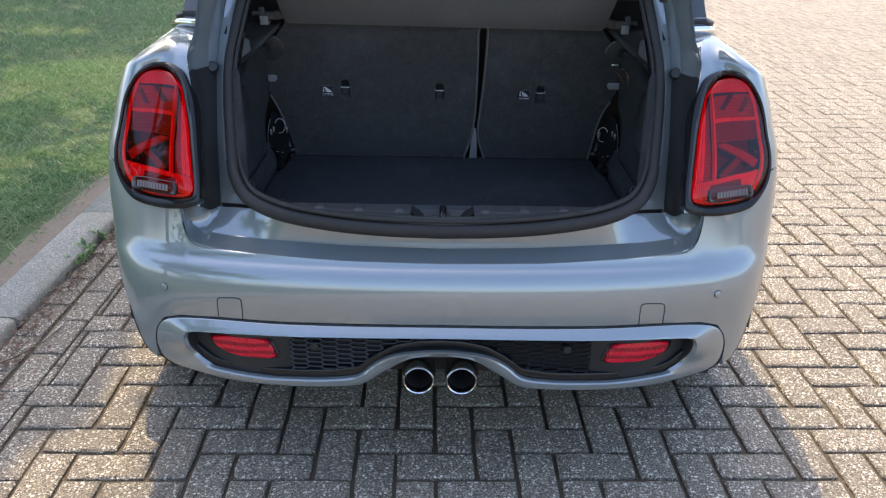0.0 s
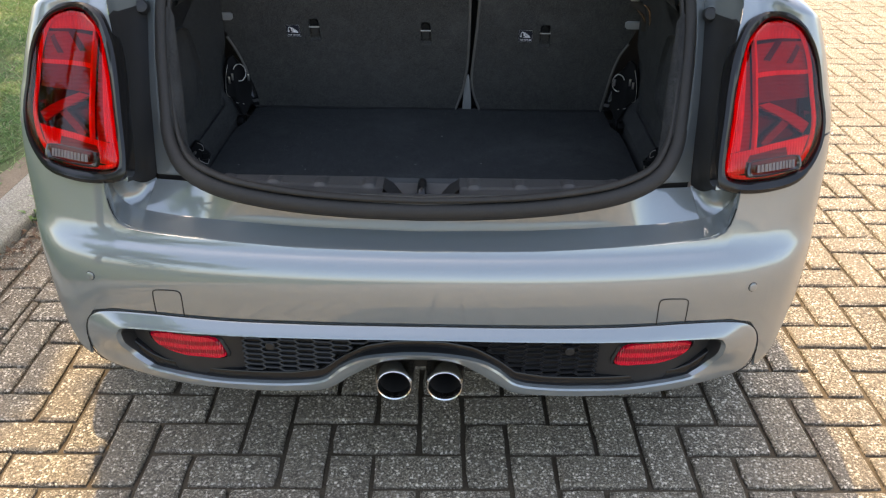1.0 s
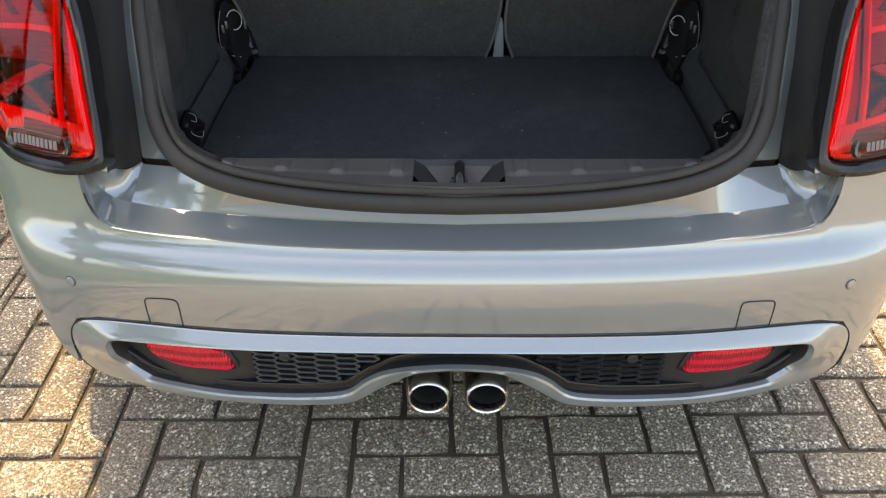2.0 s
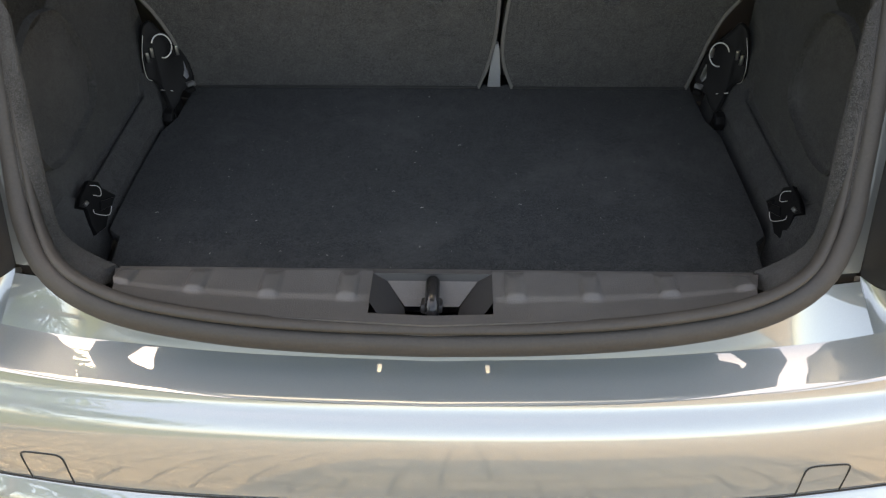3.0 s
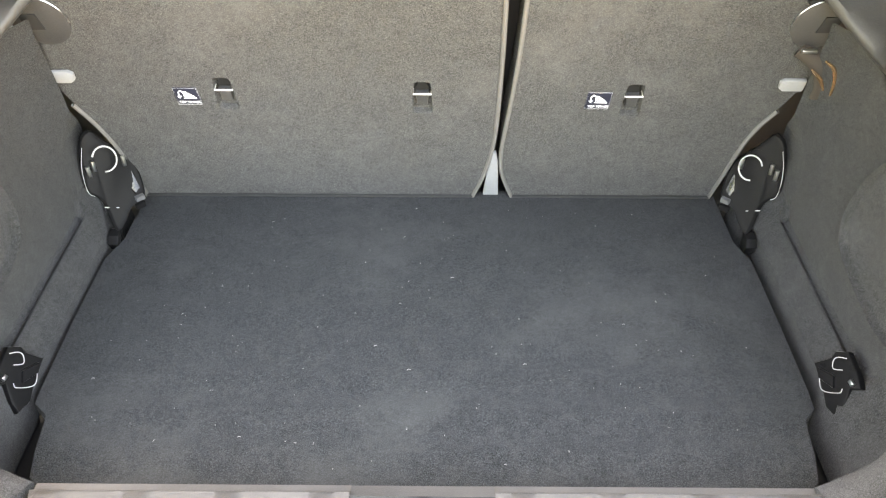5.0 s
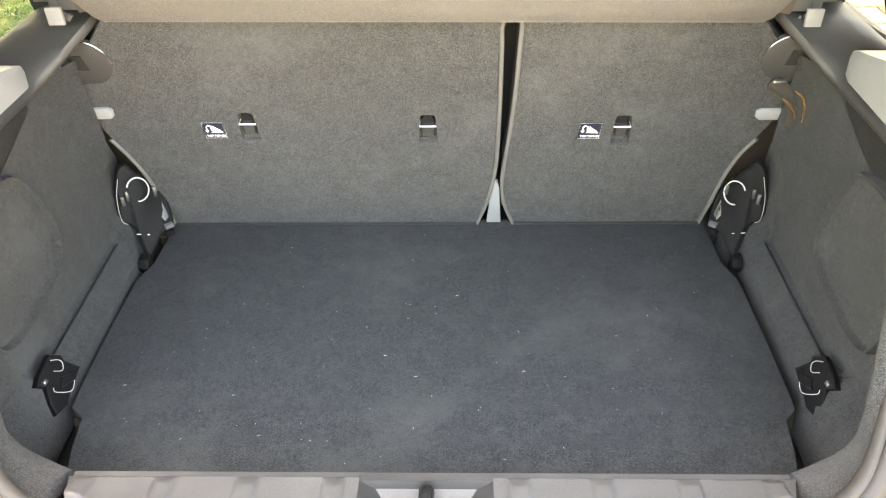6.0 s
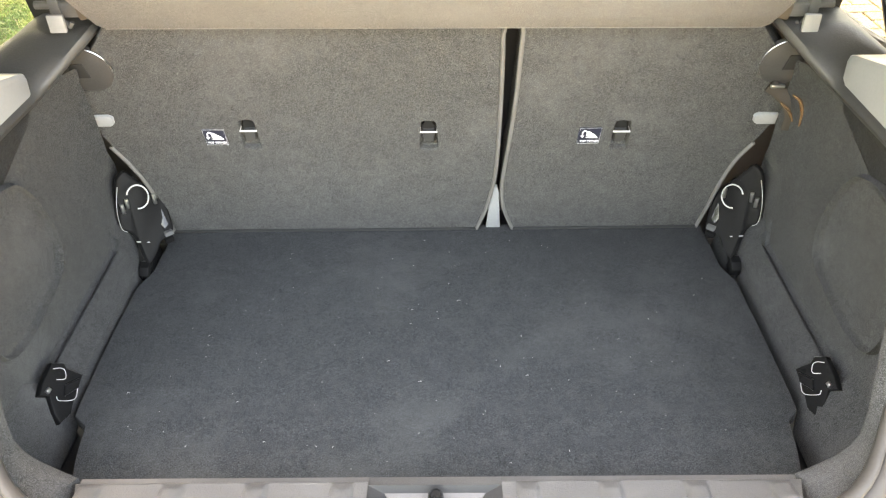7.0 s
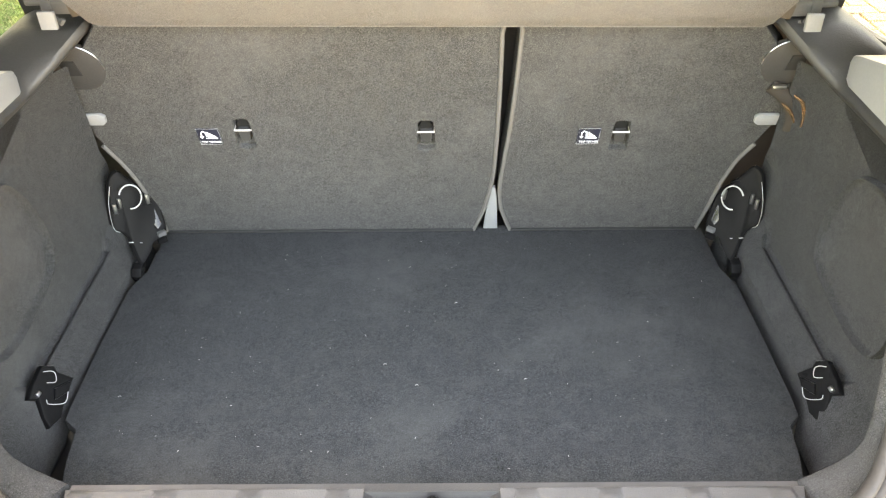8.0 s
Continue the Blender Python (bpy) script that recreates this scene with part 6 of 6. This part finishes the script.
def tree(at, height, crown, radius, leaves, seed, boughs=(), name="tree"):
    r = random.Random(seed)
    t = thing(name, "broad leafy deciduous tree on the lawn", "tree", at, "trees on the lawn")
    base = Vector(at)
    top = Vector(crown)
    bm = bmesh.new()
    trunk = [base, base + Vector((0.05, 0.02, 1.2)), base.lerp(top, 0.45) + Vector((-0.1, 0.05, 0.2)), top]
    tube([tuple(p) for p in smooth_line([tuple(p) for p in trunk], 16)], [0.26 - 0.014 * i for i in range(16)], 10, bm=bm)
    ends = []
    for k in range(22):
        f = r.uniform(0.35, 0.95)
        s = base.lerp(top, f)
        d = Vector((r.uniform(-1, 1), r.uniform(-1, 1), r.uniform(-0.1, 0.7))).normalized()
        e = s + d * radius * r.uniform(0.6, 1.0)
        m = (s + e) / 2 + Vector((0, 0, 0.2))
        tube([tuple(p) for p in smooth_line([tuple(s), tuple(m), tuple(e)], 7)], [0.07 - 0.009 * i for i in range(7)], 6, bm=bm)
        ends += [e, m, (m + e) / 2]
    for e in boughs:
        e = Vector(e)
        s = base.lerp(top, 0.6)
        m = (s + e) / 2 + Vector((0, 0, 0.35))
        tube([tuple(p) for p in smooth_line([tuple(s), tuple(m), tuple(e)], 9)], [0.08 - 0.008 * i for i in range(9)], 6, bm=bm)
        ends += [e, e, e, e, (m + e * 3) / 4]
    part("trunk", bm, BARK, t, "rough brown trunk and limbs")
    verts, faces = [], []
    k = 0
    while k < leaves:
        k += 1
        c = r.choice(ends) + Vector((r.gauss(0, 0.30), r.gauss(0, 0.34), r.gauss(0, 0.28)))
        foot = c - SUN_TO * (c.z / SUN_TO.z)
        if any(((foot.x - gx) / ga) ** 2 + ((foot.y - gy) / gb) ** 2 < 1.0 for gx, gy, ga, gb in OPENINGS):
            continue
        l = r.uniform(0.07, 0.13)
        u = Vector((r.gauss(0, 1), r.gauss(0, 1), r.gauss(0, 0.6))).normalized()
        v = u.orthogonal().normalized()
        w = u.cross(v)
        b = len(verts)
        verts += [c - u * l, c + v * l * 0.45 + w * 0.012, c + u * l, c - v * l * 0.45 + w * 0.012]
        faces.append((b, b + 1, b + 2, b + 3))
    me = bpy.data.meshes.new("crown")
    me.from_pydata([tuple(v) for v in verts], [], faces)
    me.materials.append(LEAF)
    ob = new("crown", me)
    ob.parent, ob.matrix_parent_inverse = t, Matrix.Translation(-base)
    tagged(ob, "uneven crown of many small green leaves")
    return t


tree((-6.2, 4.6, 0.05), 7.5, (-3.98, 4.7, 6.4), 2.7, 19000, 5, [(-2.15, 2.75, 5.0), (-2.2, 3.35, 5.1), (-2.3, 3.9, 5.2), (-2.75, 2.5, 5.0), (-2.6, 3.2, 5.3), (-2.15, 4.4, 5.2), (-2.6, 2.2, 4.9)])
tree((-8.0, 10.4, 0.05), 8.0, (-4.2, 9.9, 6.6), 2.6, 11000, 6)
tree((-9.5, 15.5, 0.05), 8.0, (-8.2, 15.0, 6.8), 3.4, 7000, 7)
tree((-6.5, -5.2, 0.05), 8.0, (-6.1, -5.6, 6.0), 3.2, 9000, 8)


# ---- lawn, litter, paving blocks ----
def grass(x0, x1, y0, y1, count, seed, hi, fade):
    """Blades of lawn grass, thinning out over the last fade metres of the patch."""
    r = np.random.RandomState(seed)
    verts, faces = [], []
    for i in range(count):
        x, y = x0 + (x1 - x0) * r.rand(), y0 + (y1 - y0) * r.rand()
        if r.rand() > min(1.0, (x - x0) / fade + 0.02, (y - y0) / fade + 0.02, (y1 - y) / fade + 0.02):
            continue
        if x > x1 - 0.10 - 0.10 * noise.noise((y * 3.1, 0.5, 2.0)) and r.rand() < 0.82:
            continue
        if noise.noise((x * 1.6, y * 1.6, 3.0)) + 0.35 * noise.noise((x * 6, y * 6, 1.0)) < -0.30 and r.rand() < 0.7:
            continue
        a, h, w = 2 * math.pi * r.rand(), hi * (0.4 + 0.9 * r.rand() ** 1.5), 0.0018 + 0.0020 * r.rand()
        lx, ly = 5.0 * h * (r.rand() - 0.5), 5.0 * h * (r.rand() - 0.5)
        dx, dy = math.cos(a) * w, math.sin(a) * w
        b = len(verts)
        z = 0.031
        verts += [(x - dx, y - dy, z), (x + dx, y + dy, z), (x + dx * 0.6 + lx * 0.5, y + dy * 0.6 + ly * 0.5, z + h * 0.6), (x - dx * 0.6 + lx * 0.5, y - dy * 0.6 + ly * 0.5, z + h * 0.6), (x + lx, y + ly, z + h)]
        faces += [(b, b + 1, b + 2, b + 3), (b + 3, b + 2, b + 4)]
    me = bpy.data.meshes.new("grass")
    me.from_pydata(verts, [], faces)
    me.materials.append(GRASS)
    return tagged(new("grass", me), "short patchy green lawn grass with dry blades", "grass", kind="stuff")


# bare trodden soil between kerb and grass
bm = bmesh.new()
ys = np.linspace(-14.0, 20.0, 681)
loft([[(KERB_X - 0.175, y, 0.034) for y in ys], [(KERB_X - 0.225, y, 0.037 + 0.004 * noise.noise((y * 9, 0, 0))) for y in ys], [(KERB_X - 0.27 - 0.05 * noise.noise((y * 3.1, 0.5, 2.0)), y, 0.0305) for y in ys]], bm=bm)
part("soil_verge", bm, BARE_SOIL, None, "bare brown trodden soil beside the kerb", 60, "soil", kind="stuff")
grass(-4.0, KERB_X - 0.215, -0.8, 4.9, 185000, 1, 0.022, 0.7)
grass(-8.5, -1.60, 3.6, 13.0, 130000, 2, 0.036, 1.0)


def weed(at, seed):
    r = random.Random(seed)
    bm = bmesh.new()
    for k in range(22):
        a, l, w = r.uniform(0, 6.28), r.uniform(0.025, 0.055), r.uniform(0.004, 0.008)
        d = Vector((math.cos(a), math.sin(a), 0))
        s = Vector((-d.y, d.x, 0)) * w
        p = Vector(at) + Vector((r.uniform(-0.010, 0.018), r.uniform(-0.025, 0.025), 0))
        h = r.uniform(0.6, 1.6)
        q = [p, p + d * l * 0.5 + s + Vector((0, 0, l * h * 0.7)), p + d * l + Vector((0, 0, l * h * 0.8)), p + d * l * 0.5 - s + Vector((0, 0, l * h * 0.7))]
        bm.faces.new([bm.verts.new(v) for v in q])
    part("weed", bm, GRASS, None, "small green weed tuft at the foot of the kerb", 0, "weed", "weeds along the kerb")


weed((KERB_X - 0.012, 1.225, 0.0), 1)
weed((KERB_X - 0.010, 1.30, 0.0), 2)
weed((KERB_X - 0.016, 1.455, 0.0), 3)
r = random.Random(21)
bm = bmesh.new()
for k in range(950):
    x, y = KERB_X - 0.012 + abs(r.gauss(0.0, 0.065)), r.uniform(0.25, 2.4)
    l = r.uniform(0.004, 0.014)
    a, t = r.uniform(0, 6.28), r.uniform(-0.5, 0.5)
    d, s = Vector((math.cos(a), math.sin(a), t)) * l, Vector((-math.sin(a), math.cos(a), r.uniform(-0.4, 0.4))) * l * 0.45
    p = Vector((x, y, 0.006 + r.random() * 0.008))
    q = [p - d, p + s, p + d, p - s + Vector((0, 0, 0.003))]
    bm.faces.new([bm.verts.new(v) for v in q])
part("leaf_litter", bm, DRY_LEAF, None, "dry brown leaf litter along the kerb", 0, "leaf litter", kind="stuff")
part("twig", tube(smooth_line([(-1.42, 0.46, 0.010), (-1.33, 0.52, 0.014), (-1.27, 0.62, 0.012), (-1.25, 0.74, 0.009)], 24).tolist(), 0.0022, 6), BARK, None, "thin dark curved twig on the paving", 40, "twig")

# herringbone blocks: unit cell, turn and phase of the bond
U = 0.1035
TURN = radians(1.2)
ORIGIN = Vector((-0.2165, 0.137, 0))
EX, EY = Vector((math.cos(TURN), math.sin(TURN), 0)), Vector((-math.sin(TURN), math.cos(TURN), 0))


def block_mesh(w, l, h=0.06):
    """A paving block with a chamfered top, its middle at the top's height."""
    c, d = 0.006, 0.005
    a, b = w / 2, l / 2
    pts = [[(sx * (a - k), sy * (b - k), z) for sx, sy in ((-1, -1), (1, -1), (1, 1), (-1, 1))] for k, z in ((0, -h), (0, -d), (c * 0.45, -d * 0.35), (c, 0))]
    verts = [p for r_ in pts for p in r_]
    faces = [(4 * i + j, 4 * i + (j + 1) % 4, 4 * i + 4 + (j + 1) % 4, 4 * i + 4 + j) for i in range(3) for j in range(4)] + [(12, 13, 14, 15)]
    return verts, faces


GAPW = 0.0085
V0, F0 = block_mesh(U - GAPW, 2 * U - GAPW)


def worn_block(seed):
    """The same block with edges worn uneven and a chipped corner or two."""
    r = random.Random(seed)
    a, b = (U - GAPW) / 2, U - GAPW / 2
    side = [(-a, -b), (0.1 * a, -b), (a, -b), (a, -0.45 * b), (a, 0.05 * b), (a, 0.5 * b), (a, b), (-0.1 * a, b), (-a, b), (-a, 0.4 * b), (-a, -0.1 * b), (-a, -0.5 * b)]
    chip = [r.uniform(0.0, 0.0045) if abs(abs(x) - a) < 1e-6 and abs(abs(y) - b) < 1e-6 else r.uniform(-0.0015, 0.0022) for x, y in side]
    inset = lambda p, k: (p[0] - math.copysign(min(abs(p[0]), k), p[0]) * (abs(p[0]) > 0.9 * a), p[1] - math.copysign(min(abs(p[1]), k), p[1]) * (abs(p[1]) > 0.9 * b))
    verts = []
    for k, z, wob in ((0, -0.03, 1.0), (0.0, -0.005, 1.0), (0.006, 0.0, 1.3)):
        verts += [(*inset(p, k + c * wob + r.uniform(0, 0.0008)), z - (c * 0.5 if z == 0 else 0)) for p, c in zip(side, chip)]
    n = len(side)
    faces = [(n * i + j, n * i + (j + 1) % n, n * i + n + (j + 1) % n, n * i + n + j) for i in range(2) for j in range(n)] + [tuple(range(2 * n, 3 * n))]
    me = bpy.data.meshes.new("paving_block")
    me.from_pydata(verts, [], faces)
    me.materials.append(BLOCK)
    return me


WORN = [worn_block(40 + k) for k in range(14)]
EDGE = KERB_X + 0.206
joined_v, joined_f = [], []
rb = random.Random(8)
NEAR = 0


def lay(c, yaw, near, trim=None):
    """Sets one block, slightly uneven, as a part or into the joined rest."""
    global NEAR
    z, tx, ty = rb.uniform(-0.003, 0.001), rb.uniform(-0.010, 0.010), rb.uniform(-0.008, 0.008)
    m = Matrix.Translation((c.x, c.y, z)) @ Matrix.Rotation(yaw + rb.uniform(-0.006, 0.006), 4, "Z") @ Matrix.Rotation(tx, 4, "X") @ Matrix.Rotation(ty, 4, "Y")
    if near and NEAR < 300:
        NEAR += 1
        o = new("paving_block", WORN[NEAR * 5 % 14])
        o.parent = pavement
        o.matrix_parent_inverse = Matrix.Identity(4)
        o.matrix_basis = m
        return
    b = len(joined_v)
    cut_x = -9.0 if trim is None else trim
    joined_v.extend((max(p.x, cut_x), p.y, p.z) for p in (m @ Vector(v) for v in V0))
    joined_f.extend(tuple(b + i for i in f) for f in F0)


for i in range(-20, 130):
    for j in range(-60, 160):
        k = (i + j) % 4
        if k == 0:
            c, yaw = ORIGIN + EX * ((i + 1) * U) + EY * ((j + 0.5) * U), TURN + math.pi / 2
        elif k == 2:
            c, yaw = ORIGIN + EX * ((i + 0.5) * U) + EY * ((j + 1) * U), TURN
        else:
            continue
        across = U if k == 0 else U / 2
        if c.x + across < EDGE + 0.006 or c.x > 10.5 or c.y < -5 or c.y > 15.5:
            continue
        lay(c, yaw, -1.1 < c.x < 1.6 and -0.35 < c.y < 1.0 and (abs(c.x) > 0.75 or c.y < 0.62) or (1.0 < c.x < 1.9 and c.y < 1.9 and c.y > 0), EDGE if c.x - across < EDGE else None)
for col in (0, 1):
    y = -4.9895 - 0.107 * col
    while y < 15:
        lay(Vector((KERB_X + 0.039 + col * 0.110, y, 0)), rb.uniform(-0.01, 0.01), False)
        y += 2 * U
me = bpy.data.meshes.new("paving_field")
me.from_pydata(joined_v, [], joined_f)
me.materials.append(BLOCK)
field = new("paving_field", me)
field.parent = pavement
tagged(field, "", "", "", "stuff")
